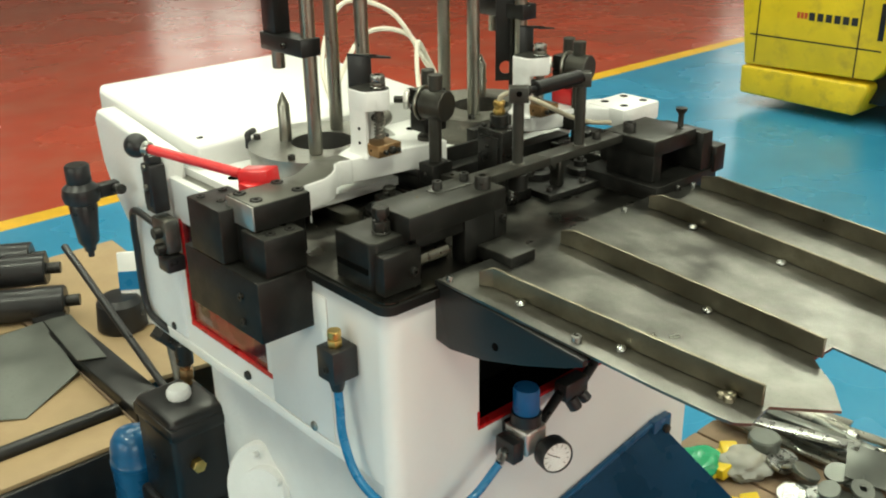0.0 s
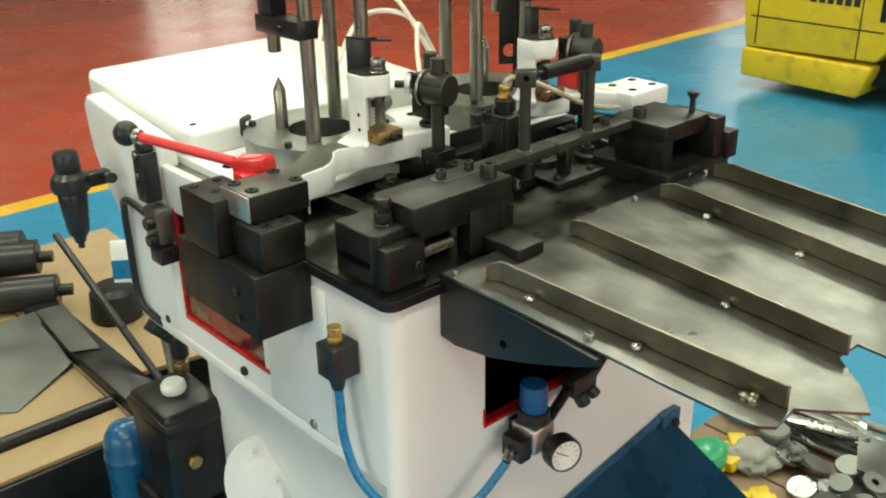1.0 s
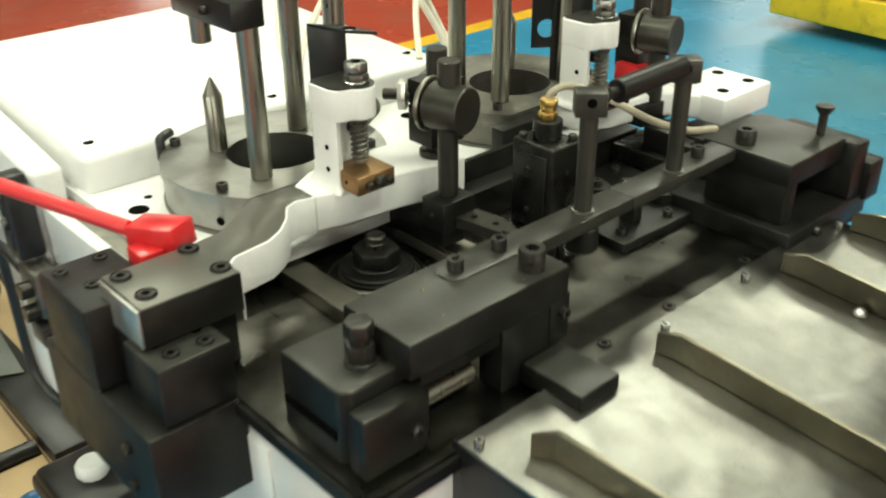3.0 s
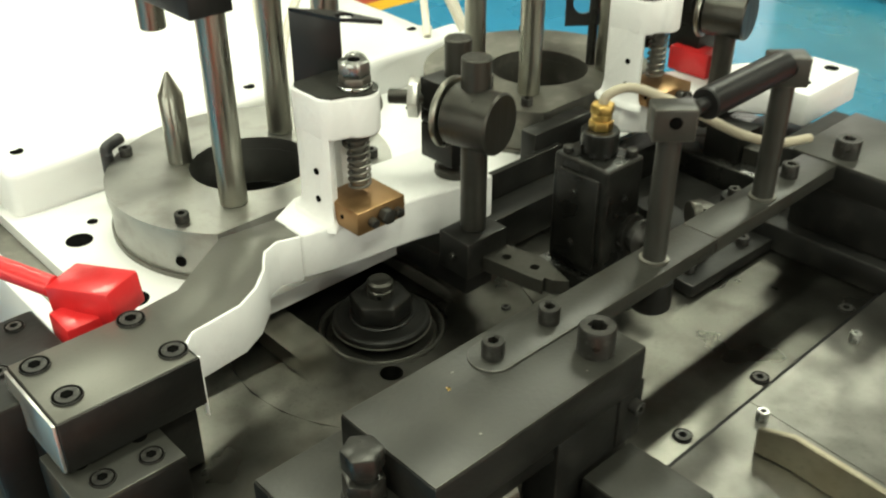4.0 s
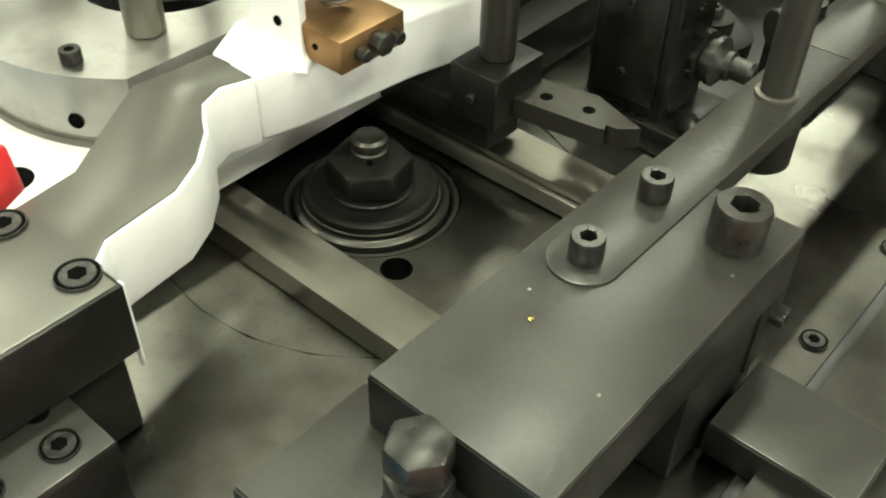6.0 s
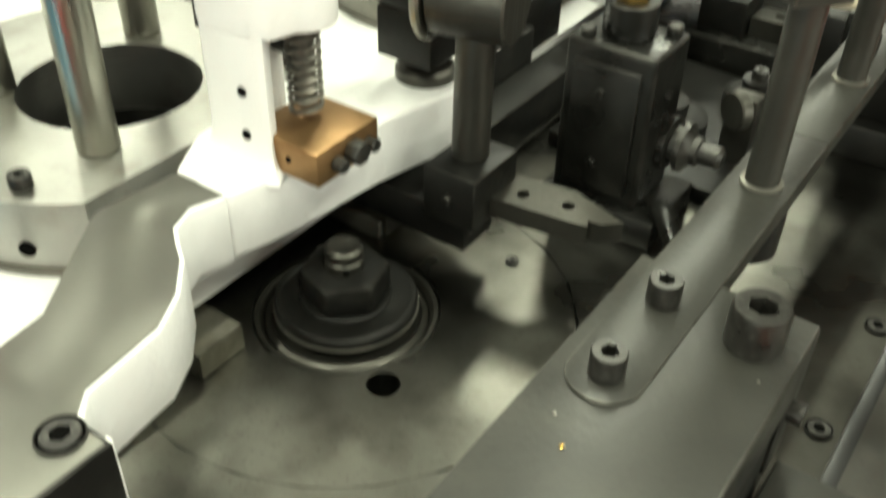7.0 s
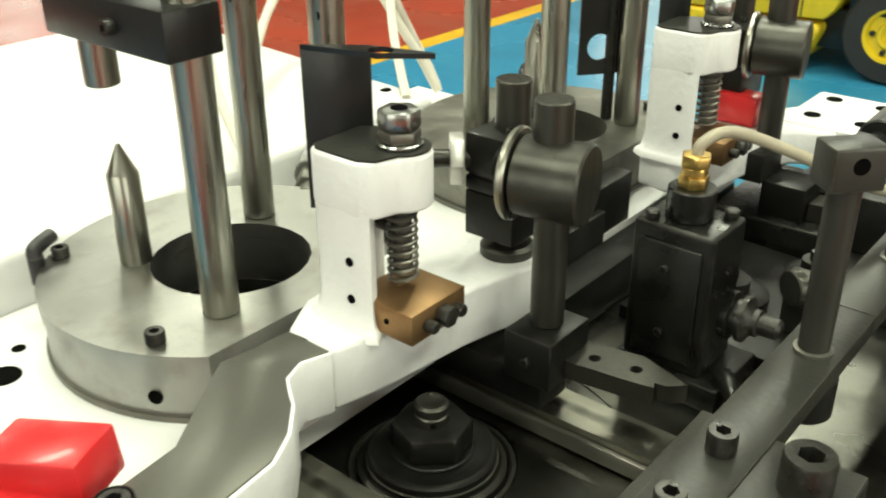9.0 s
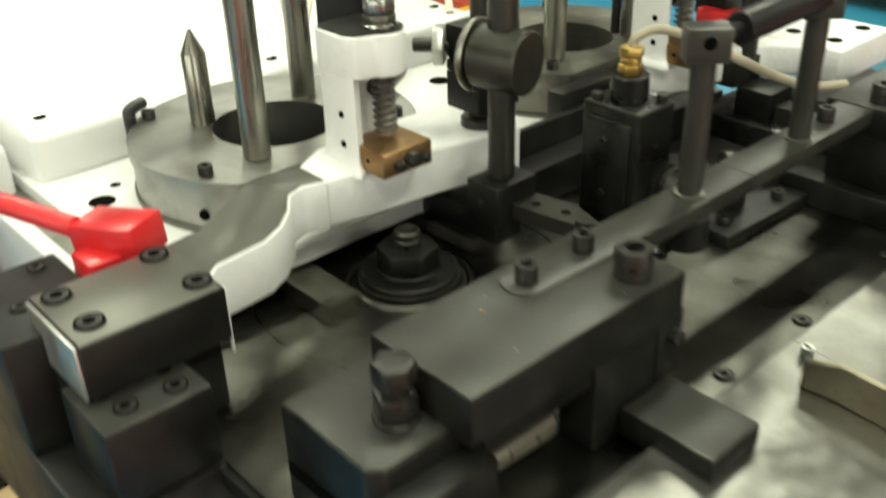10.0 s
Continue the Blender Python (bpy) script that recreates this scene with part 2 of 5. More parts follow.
def cyl(p, q, r, segments=28, bevel=0.0008):
    """A cylinder from p to q with eased rims."""
    h = (Vector(q) - Vector(p)).length
    b = min(bevel, r * 0.4, h * 0.4)
    return turned(lathe([(0, 0), (r - b, 0), (r, b), (r, h - b), (r - b, h), (0, h)], segments), along(p, q))


def prism(points, z0, z1, bevel=0.0012, holes=(), segments=2):
    """A plate of the given outline, with optional round holes (x, y, r) cut through."""
    bm = bmesh.new()
    if not holes:
        vs = [bm.verts.new((x, y, z0)) for x, y in points]
        f = bm.faces.new(vs)
        ext = bmesh.ops.extrude_face_region(bm, geom=[f])
        bmesh.ops.translate(bm, vec=(0, 0, z1 - z0), verts=[v for v in ext["geom"] if isinstance(v, bmesh.types.BMVert)])
        bmesh.ops.recalc_face_normals(bm, faces=bm.faces)
        return bevelled(bm, bevel, segments)
    loops = [list(points)] + [[(hx + hr * math.cos(2 * math.pi * i / 24), hy - hr * math.sin(2 * math.pi * i / 24)) for i in range(24)] for hx, hy, hr in holes]
    top, bottom = [], []
    for z, store in ((z1, top), (z0, bottom)):
        edges = []
        for loop in loops:
            vs = [bm.verts.new((x, y, z)) for x, y in loop]
            store.append(vs)
            edges += [bm.edges.new((vs[i], vs[(i + 1) % len(vs)])) for i in range(len(vs))]
        bmesh.ops.triangle_fill(bm, use_beauty=True, edges=edges)
    for a, b in zip(top, bottom):
        for i in range(len(a)):
            j = (i + 1) % len(a)
            bm.faces.new((a[i], a[j], b[j], b[i]))
    bmesh.ops.recalc_face_normals(bm, faces=bm.faces)
    return bm


def disc_outline(cx, cy, r, n=48, a0=0.0, a1=360.0):
    return [(cx + r * math.cos(radians(a0 + (a1 - a0) * i / n)), cy + r * math.sin(radians(a0 + (a1 - a0) * i / n))) for i in range(n + (0 if a1 - a0 >= 360 else 1))]


def smooth_path(points, steps=8):
    """Catmull-Rom points through the given ones."""
    pts = [Vector(p) for p in points]
    pts = [2 * pts[0] - pts[1]] + pts + [2 * pts[-1] - pts[-2]]
    out = []
    for a, b, c, d in zip(pts, pts[1:], pts[2:], pts[3:]):
        for i in range(steps):
            t = i / steps
            out.append(0.5 * ((2 * b) + (c - a) * t + (2 * a - 5 * b + 4 * c - d) * t * t + (3 * b - a - 3 * c + d) * t ** 3))
    return out + [pts[-2]]


def tube(points, r, steps=8, sides=12, smooth=True):
    """A round hose or rod along points."""
    path = smooth_path(points, steps) if smooth else [Vector(p) for p in points]
    bm, rings, side = bmesh.new(), [], None
    for i, p in enumerate(path):
        d = (path[min(i + 1, len(path) - 1)] - path[max(i - 1, 0)]).normalized()
        if side is None:
            side = d.orthogonal().normalized()
        side = (side - d * side.dot(d)).normalized()
        up = d.cross(side)
        rings.append([bm.verts.new(p + r * (math.cos(2 * math.pi * k / sides) * side + math.sin(2 * math.pi * k / sides) * up)) for k in range(sides)])
    for a, b in zip(rings, rings[1:]):
        for k in range(sides):
            bm.faces.new((a[k], a[(k + 1) % sides], b[(k + 1) % sides], b[k]))
    bm.faces.new(rings[0][::-1])
    bm.faces.new(rings[-1])
    bmesh.ops.recalc_face_normals(bm, faces=bm.faces)
    return bm


def hexagon(p, q, r, bevel=0.0008, turn=0.0):
    h = (Vector(q) - Vector(p)).length
    bm = prism([(r * math.cos(radians(60 * i + turn)), r * math.sin(radians(60 * i + turn))) for i in range(6)], 0, h, bevel)
    return turned(bm, along(p, q))


def socket_head(d, h):
    """A socket cap head of diameter d and height h standing on z = 0, with its hexagon recess."""
    r = d / 2
    bm = lathe([(0, 0), (r, 0), (r, h * 0.9), (r * 0.93, h), (r * 0.62, h)], 24)
    # the recess: a hexagonal well
    hexa = [(r * 0.52 * math.cos(math.pi / 3 * i), r * 0.52 * math.sin(math.pi / 3 * i)) for i in range(6)]
    rim = [v for v in bm.verts if abs(v.co.z - h) < 1e-7 and abs(v.co.xy.length - r * 0.62) < 1e-6]
    rim.sort(key=lambda v: math.atan2(v.co.y, v.co.x) % (2 * math.pi))
    top = [bm.verts.new((x, y, h)) for x, y in hexa]
    low = [bm.verts.new((x, y, h * 0.35)) for x, y in hexa]
    for i in range(6):
        j = (i + 1) % 6
        bm.faces.new((top[i], top[j], low[j], low[i]))
        seg = [rim[(i * 4 + k) % 24] for k in range(5)]
        bm.faces.new([*seg, top[j], top[i]])
    bm.faces.new(low)
    bmesh.ops.recalc_face_normals(bm, faces=bm.faces)
    return bm


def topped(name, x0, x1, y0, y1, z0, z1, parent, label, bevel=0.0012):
    """A blackened block whose top is coloured a lighter grey for the light on it."""
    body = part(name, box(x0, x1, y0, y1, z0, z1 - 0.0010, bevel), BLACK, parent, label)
    part("lit_top_face", box(x0 + 0.0006, x1 - 0.0006, y0 + 0.0006, y1 - 0.0006, z1 - 0.0022, z1, 0.0005), BLACK_TOP, body, "grey top face, lightened for light from above")
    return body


SHARED = {}


def screw(parent, p, d=0.013, h=None, direction=(0, 0, 1), mat=None, turn=0.0, name="cap_screw"):
    """A socket cap screw as a part: its head stands on p."""
    mat, h = mat or SCREW, h or d * 0.62
    key = ("cap", round(d, 4), round(h, 4), mat.name)
    if key not in SHARED:
        me = bpy.data.meshes.new("cap_screw")
        bm = socket_head(d, h)
        bm.to_mesh(me)
        bm.free()
        me.materials.append(mat)
        me.shade_smooth()
        me.set_sharp_from_angle(angle=radians(35))
        SHARED[key] = me
    ob = new(name, SHARED[key])
    ob.parent = parent
    ob.matrix_local = Matrix.Translation(Vector(p) - origin(parent)) @ Vector(direction).to_track_quat("Z", "Y").to_matrix().to_4x4() @ pose(0, 0, 0, 0, 0, turn)
    return ob


def sunk_screw(parent, p, d=0.014):
    """A sunk cap screw: a bright counterbore edge, the head, and its gap and hexagon socket coloured as shade."""
    key = ("sunk", d)
    if key not in SHARED:
        r = d / 2
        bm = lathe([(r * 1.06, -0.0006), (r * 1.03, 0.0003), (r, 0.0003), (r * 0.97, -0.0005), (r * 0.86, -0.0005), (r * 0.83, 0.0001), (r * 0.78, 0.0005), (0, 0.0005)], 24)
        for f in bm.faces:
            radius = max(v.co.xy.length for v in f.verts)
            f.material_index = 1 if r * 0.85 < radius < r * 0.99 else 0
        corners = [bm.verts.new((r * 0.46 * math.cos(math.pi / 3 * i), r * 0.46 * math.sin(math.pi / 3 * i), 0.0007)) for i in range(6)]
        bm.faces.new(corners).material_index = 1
        me = bpy.data.meshes.new("sunk_screw")
        bm.to_mesh(me)
        bm.free()
        me.materials.append(SCREW_RING)
        me.materials.append(RECESS_SHADE)
        me.shade_smooth()
        me.set_sharp_from_angle(angle=radians(30))
        SHARED[key] = me
    ob = new("sunk_screw", SHARED[key])
    ob.parent = parent
    ob.location = Vector(p) + Vector((0, 0, 0.001)) - origin(parent)
    return ob


def hole_mark(parent, p, r, direction=(0, 0, 1), name="painted_bolt_hole"):
    """A flat near-black disc with a rim on a face, coloured as a bore's shade."""
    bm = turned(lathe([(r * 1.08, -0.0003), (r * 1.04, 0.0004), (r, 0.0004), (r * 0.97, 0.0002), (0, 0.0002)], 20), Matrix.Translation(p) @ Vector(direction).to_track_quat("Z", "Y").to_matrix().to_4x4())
    return part(name, bm, RECESS_SHADE, parent)


def bolt(parent, p, r=0.009, h=0.010, washer=True, mat=None, name="hex_bolt"):
    mat = mat or SCREW
    x, y, z = p
    b = [hexagon((x, y, z + 0.002), (x, y, z + h), r, 0.001, 12)]
    if washer:
        b.append(cyl((x, y, z), (x, y, z + 0.0025), r * 1.15))
    return part(name, merged(*b), mat, parent)


# ---------------------------------------------------------------- the hall
def hall():
    x0, x1, y0, y1 = *HALL_X, *HALL_Y
    # out of view; red is assumed, to offset the blue floor's bounce
    alone("unseen_red_floor", box(x0, x1, y0, -0.15, -0.1, 0.0, 0), RED_FLOOR, "unseen red floor, added to warm the light bounced onto the casing", "floor", (0, 0, 0), kind="structure", smooth=0)
    alone("floor", box(x0, x1, -0.15, 3.99, -0.1, 0.0, 0), BLUE_FLOOR, "glossy blue painted concrete floor with scuffs", "floor", (0, 0, 0), kind="structure", smooth=0)
    alone("floor_aisle", box(x0, x1, 4.11, y1, -0.1, 0.0, 0), RED_FLOOR, "glossy red painted concrete floor beyond the line", "floor", (0, 0, 0), kind="structure", smooth=0)
    alone("floor_line", box(x0, x1, 3.99, 4.11, -0.1, 0.0, 0), LINE, "yellow painted line between blue and red floor", "floor marking", (0, 0, 0), kind="structure", smooth=0)
    def holed(lo, hi, wins, make):
        ends = [lo] + [v for w in wins for v in w] + [hi]
        out = [make(a, b, 0, HALL_Z) for a, b in zip(ends[::2], ends[1::2])]
        return merged(*out, *[make(a, b, 0, 1.3) for a, b in wins], *[make(a, b, 4.5, HALL_Z) for a, b in wins])
    alone("wall_south", holed(x0, x1, SOUTH_WINDOWS, lambda a, b, c, d: box(a, b, y0 - 0.2, y0, c, d, 0)), WALL, "pale factory wall with windows", "wall", (0, 0, 0), kind="structure", smooth=0)
    alone("wall_west", holed(y0, y1, WEST_WINDOWS, lambda a, b, c, d: box(x0 - 0.2, x0, a, b, c, d, 0)), WALL, "pale factory wall with windows", "wall", (0, 0, 0), kind="structure", smooth=0)
    for i, (a, b) in enumerate(SOUTH_WINDOWS):
        w = thing(f"window_{i + 4}", "unseen broad factory window with daylight behind", "window", (a + b) / 2, y0 - 0.1, 1.3, kind="structure")
        part("pane", box(a, b, y0 - 0.18, y0 - 0.16, 1.3, 4.5, 0), DAYLIGHT, w, "bright overcast daylight")
        part("window_frame", merged(*[box(x - 0.03, x + 0.03, y0 - 0.12, y0 - 0.06, 1.3, 4.5, 0) for x in (a + 0.03, (a + b) / 2, b - 0.03)], box(a, b, y0 - 0.115, y0 - 0.065, 2.85, 2.91, 0)), BLACK_SATIN, w)
    for i, (a, b) in enumerate(WEST_WINDOWS):
        w = thing(f"window_{i + 7}", "unseen broad factory window with daylight behind", "window", x0 - 0.1, (a + b) / 2, 1.3, kind="structure")
        part("pane", box(x0 - 0.18, x0 - 0.16, a, b, 1.3, 4.5, 0), DAYLIGHT, w, "bright overcast daylight")
        part("window_frame", merged(*[box(x0 - 0.12, x0 - 0.06, y - 0.03, y + 0.03, 1.3, 4.5, 0) for y in (a + 0.03, (a + b) / 2, b - 0.03)], box(x0 - 0.115, x0 - 0.065, a, b, 2.85, 2.91, 0)), BLACK_SATIN, w)
    # unseen glowing windows added to brighten reflections in the chute and floor
    east = [(-2.5, 0.3), (1.5, 4.3), (5.5, 8.3)]
    alone("wall_east", holed(y0, y1, east, lambda a, b, c, d: box(x1, x1 + 0.2, a, b, c, d, 0)), WALL, "pale factory wall with windows", "wall", (0, 0, 0), kind="structure", smooth=0)
    for i, (a, b) in enumerate(east):
        w = thing(f"window_{i + 9}", "unseen broad factory window with daylight behind", "window", x1 + 0.1, (a + b) / 2, 1.3, kind="structure")
        part("pane", box(x1 + 0.16, x1 + 0.18, a, b, 1.3, 4.5, 0), DAYLIGHT, w, "bright overcast daylight")
        part("window_frame", merged(*[box(x1 + 0.06, x1 + 0.12, y - 0.03, y + 0.03, 1.3, 4.5, 0) for y in (a + 0.03, (a + b) / 2, b - 0.03)], box(x1 + 0.065, x1 + 0.115, a, b, 2.85, 2.91, 0)), BLACK_SATIN, w)
    alone("ceiling", box(x0, x1, y0, y1, HALL_Z, HALL_Z + 0.2, 0), CEILING, "pale sheet ceiling of the hall", "ceiling", (0, 0, 0), kind="structure", smooth=0)
    # the north wall with three tall windows
    wins = [(-3.2, -1.4), (1.6, 3.6), (6.6, 8.6)]
    xs = [x0] + [v for w in wins for v in w] + [x1]
    pieces = [box(a, b, y1, y1 + 0.3, 0, HALL_Z, 0) for a, b in zip(xs[::2], xs[1::2])]
    pieces += [box(a, b, y1, y1 + 0.3, 0, 1.0, 0) for a, b in wins] + [box(a, b, y1, y1 + 0.3, 4.6, HALL_Z, 0) for a, b in wins]
    alone("wall_north", merged(*pieces), WALL, "pale factory wall with tall windows", "wall", (0, 0, 0), kind="structure", smooth=0)
    for i, (a, b) in enumerate(wins):
        w = thing(f"window_{i + 1}", "tall steel-framed factory window with daylight behind", "window", (a + b) / 2, y1 + 0.1, 1.0, kind="structure")
        bars = [box(x - 0.03, x + 0.03, y1 + 0.10, y1 + 0.16, 1.0, 4.6, 0) for x in (a + 0.03, (a + b) / 2, b - 0.03)]
        bars += [box(a, b, y1 + 0.105, y1 + 0.155, z - 0.03, z + 0.03, 0) for z in (1.03, 2.2, 3.4, 4.57)]
        part("window_frame", merged(*bars), BLACK_SATIN, w)
        part("pane", box(a, b, y1 + 0.22, y1 + 0.24, 1.0, 4.6, 0), DAYLIGHT, w, "bright overcast daylight")
    for lx, ly in LAMPS:
        f = thing("ceiling_light", "suspended white fluorescent tube fitting", "ceiling light", lx, ly, 5.25, group="hall lights")
        part("housing", box(lx - 0.78, lx + 0.78, ly - 0.17, ly + 0.17, 5.26, 5.34, 0.01), WHITE, f)
        part("diffuser", box(lx - 0.75, lx + 0.75, ly - 0.15, ly + 0.15, 5.235, 5.258, 0.004), TUBE, f)
        for s in (-0.6, 0.6):
            part("hanger", cyl((lx + s, ly, 5.34), (lx + s, ly, HALL_Z), 0.006, 8), BLACK_SATIN, f)


hall()

# ---------------------------------------------------------------- the machine: casing, deck, hood, table
TABLE, DECK, ARM, PLATE = 0.980, 1.010, 1.063, 1.064   # heights of the main levels


def rounded(x0, x1, y0, y1, r, n=8):
    out = []
    for cx, cy, a in ((x1 - r, y1 - r, 0), (x0 + r, y1 - r, 90), (x0 + r, y0 + r, 180), (x1 - r, y0 + r, 270)):
        out += [(cx + r * math.cos(radians(a + 90 * i / n)), cy + r * math.sin(radians(a + 90 * i / n))) for i in range(n + 1)]
    return out


def machine():
    m = thing("press_machine", "white enamelled feeding press with a black steel table", "machine", 0.9, 1.2, 0.0)
    # casing walls, with the openings cut through as butted panels
    t = 0.012
    x0, x1, y0, y1, zb, zt = 0.578, 1.205, 0.800, 1.45, 0.720, 0.9672
    front = [box(x0 + 0.02, 0.722, y0, y0 + t, 0.55, zt, 0), box(0.722, 1.12, y0, y0 + t, 0.55, 0.752, 0), box(1.12, x1, y0, y0 + t, 0.40, zt, 0), box(x0 + 0.02, 1.12, y0, y0 + t, 0.40, 0.55, 0)]
    for bm in front:
        part("front_panel", bm, WHITE, m, "white enamelled front panel")
    # rounded front corner
    corner = prism([(x0, y0 + 0.02)] + [(x0 + 0.02 - 0.02 * math.cos(radians(a)), y0 + 0.02 - 0.02 * math.sin(radians(a))) for a in range(0, 91, 10)] + [(x0 + 0.02, y0 + t), (x0 + t, y0 + 0.02)], 0.40, zt, 0)
    part("corner_post", corner, WHITE, m)
    side = [box(x0, x0 + t, y0 + 0.02, 1.075, zb, zt, 0), box(x0, x0 + t, 1.075, 1.290, zb, 0.772, 0), box(x0, x0 + t, 1.290, y1, zb, 1.0, 0), box(x0, x0 + t, 1.075, 1.290, 0.945, 1.0, 0)]
    for bm in side:
        part("side_panel", bm, WHITE, m, "white enamelled side panel")
    part("side_seam", box(x0 - 0.0025, x0, 0.900, 1.447, 0.716, 0.732, 0.001), WHITE, m, "folded lower edge of the panel")
    part("side_cover", box(x0 - 0.003, x0, 0.918, 1.060, 0.735, 0.945, 0.0012), WHITE, m, "flat white screwed cover")
    part("far_panel", box(x1 - t, x1, y0 + t, y1, 0.40, zt, 0.002), WHITE, m)
    part("rear_panel", box(x0 + t, x1 - t, y1 - t, y1, 0.72, 0.998, 0.002), WHITE, m)
    part("cheek", turned(prism([(1.31, 0.735), (1.447, 0.735), (1.452, 0.84), (1.470, 0.888), (1.515, 0.940), (1.535, 0.980), (1.545, 1.050), (1.530, 1.068), (1.31, 1.038)], 0.0, 0.034, 0.006, segments=3), Matrix(((0, 0, 1, x0 - 0.004), (1, 0, 0, 0), (0, 1, 0, 0), (0, 0, 0, 1)))), WHITE_CAST, m, "rounded white casting of the rear housing")
    # lower base set back under the casing
    part("base_column", prism(rounded(0.66, 1.17, 0.86, 1.49, 0.10), 0.06, 0.722, 0.01), WHITE_CAST, m, "white cast base column")
    part("plinth", prism(rounded(0.60, 1.22, 0.82, 1.60, 0.05), 0.0, 0.06, 0.008), BLUE_PAINT, m)
    fl = turned(lathe([(0, 0), (0.085, 0), (0.09, 0.004), (0.09, 0.018), (0.084, 0.024), (0.05, 0.026), (0.046, 0.04), (0, 0.04)], 36), along((0.665, 1.24, 0.44), (0.60, 1.215, 0.46)))
    part("flange", fl, WHITE_CAST, m, "round white bearing flange on the base")
    for k in range(6):
        a = k * math.pi / 3 + 0.3
        part("flange_bolt", cyl((0.645, 1.24 + 0.07 * math.cos(a), 0.445 + 0.07 * math.sin(a)), (0.632, 1.235 + 0.07 * math.cos(a), 0.449 + 0.07 * math.sin(a)), 0.006, 10), WHITE_CAST, m)
    # red edged openings
    part("window_trim", merged(box(x0 - 0.0015, x0 + t, 0.992, 1.292, 0.769, 0.7755, 0), box(x0 - 0.0014, x0 + t, 1.2865, 1.2915, 0.7755, 0.945, 0)), RED_TRIM, m, "red painted window edge")
    part("window_pane", box(x0 + 0.002, x0 + 0.005, 1.076, 1.2864, 0.7756, 0.944, 0), WINDOW_TINT, m, "tinted clear window pane").visible_shadow = False
    part("inner_flywheel", turned(lathe([(0.02, 0.012), (0.040, 0.012), (0.046, 0), (0.064, 0), (0.064, 0.03), (0.02, 0.03)], 48), along((0.604, 1.215, 0.7905), (0.64, 1.215, 0.7905))), RED, m, "red painted flywheel behind the window")
    # added sheet, its near-black standing for the unlit inside of the casing
    part("inner_side_shade", box(0.646, 0.66, 0.93, 1.43, 0.7235, 0.95, 0.002), RECESS_SHADE, m, "near-black sheet for the shade behind the window")
    part("front_trim", merged(box(0.720, 1.122, y0 - 0.0015, y0 + t, 0.7475, 0.7525, 0), box(0.7190, 0.7220, y0 - 0.0014, y0 + t, 0.7525, 0.775, 0)), RED_TRIM, m, "red painted opening edge")
    # added sheets coloured near-black for the shade within the opening
    part("inner_front_shade", merged(box(0.70, 1.14, 0.90, 0.91, 0.7235, 0.955, 0), box(0.70, 1.14, 0.814, 0.899, 0.7235, 0.735, 0), box(0.694, 0.699, 0.814, 0.91, 0.7235, 0.955, 0)), RECESS_SHADE, m, "near-black sheets for the shade inside the front opening")
    for y, z in ((0.962, 0.742), (1.35, 0.745), (1.13, 0.747)):
        part("panel_screw", turned(lathe([(0, 0), (0.007, 0), (0.007, 0.004), (0.004, 0.006), (0, 0.006)], 14), along((x0 - 0.001, y, z), (x0 - 0.01, y, z))), ZINC if y < 1 else SCREW, m)
    # table with its black rim
    hole = [(0.765, 1.020, 0.111)]
    outline = rounded(0.573, 1.215, 0.795, 1.12, 0.014)
    part("table_top", prism(outline, TABLE - 0.0126, TABLE, 0, holes=hole), OILY, m, "oily dark steel table top")
    part("table_rim", prism(rounded(0.569, 1.219, 0.791, 1.118, 0.017), TABLE - 0.0142, TABLE - 0.003, 0, holes=[(0.765, 1.020, 0.1112)]), BLACK, m, "black rim of the table")
    ins = prism(disc_outline(0.765, 1.020, 0.1097, 64), TABLE - 0.018, TABLE - 0.0004, 0, holes=[(0.763, 1.0205, 0.046), (0.7330, 0.9745, 0.0078)])
    part("round_insert", ins, OILY, m, "round oily steel insert in the table")
    part("insert_floor", cyl((0.763, 1.0205, TABLE - 0.0199), (0.763, 1.0205, TABLE - 0.0185), 0.060, 40), BLACK, m)
    part("insert_ring", turned(lathe([(0.0455, -0.012), (0.0455, -0.003), (0.0445, -0.001), (0.0425, -0.001), (0.0405, -0.004), (0.0405, -0.012)], 48), Matrix.Translation((0.763, 1.0205, TABLE))), GUN, m, "dark steel ring round the spindle")
    sunk_screw(m, (0.842, 0.975, TABLE - 0.0004), 0.007)
    part("edge_joint", box(0.70, 1.14, 0.7975, 0.7990, TABLE - 0.006, TABLE + 0.0004, 0), BLACK, m)
    for x, y in ((0.822, 0.808), (0.905, 0.806), (1.02, 0.806)):
        sunk_screw(m, (x, y, TABLE), 0.012)
    # deck with gap strip, hood
    part("gap_strip", box(0.590, 0.640, 1.062, 1.437, 0.955, 0.999, 0.002), DULL_STEEL, m, "bare grey steel ledge beside the deck")
    part("casing_top", box(0.578, 0.592, 1.062, 1.31, 0.94, 1.006, 0.003), WHITE, m)
    part("deck", prism([(0.612, 1.062), (1.19, 1.062), (1.19, 1.40), (0.612, 1.40)], 0.998, DECK, 0, holes=[(0.765, 1.1765, 0.0475), (1.078, 1.1625, 0.0475)]), WHITE, m, "glossy white deck plate")
    hood = bmesh.new()
    ring = [(0.620, 1.288), (0.606, 1.585), (0.618, 1.610), (1.005, 1.612), (1.030, 1.590), (1.085, 1.288)]
    low = [hood.verts.new((x, y, 0.985)) for x, y in ring]
    top = [hood.verts.new((x, y, 1.044 + (y - 1.262) * 0.125)) for x, y in ring]
    for i in range(6):
        j = (i + 1) % 6
        hood.faces.new((low[i], low[j], top[j], top[i]))
    hood.faces.new(top)
    hood.faces.new(low[::-1])
    bmesh.ops.recalc_face_normals(hood, faces=hood.faces)
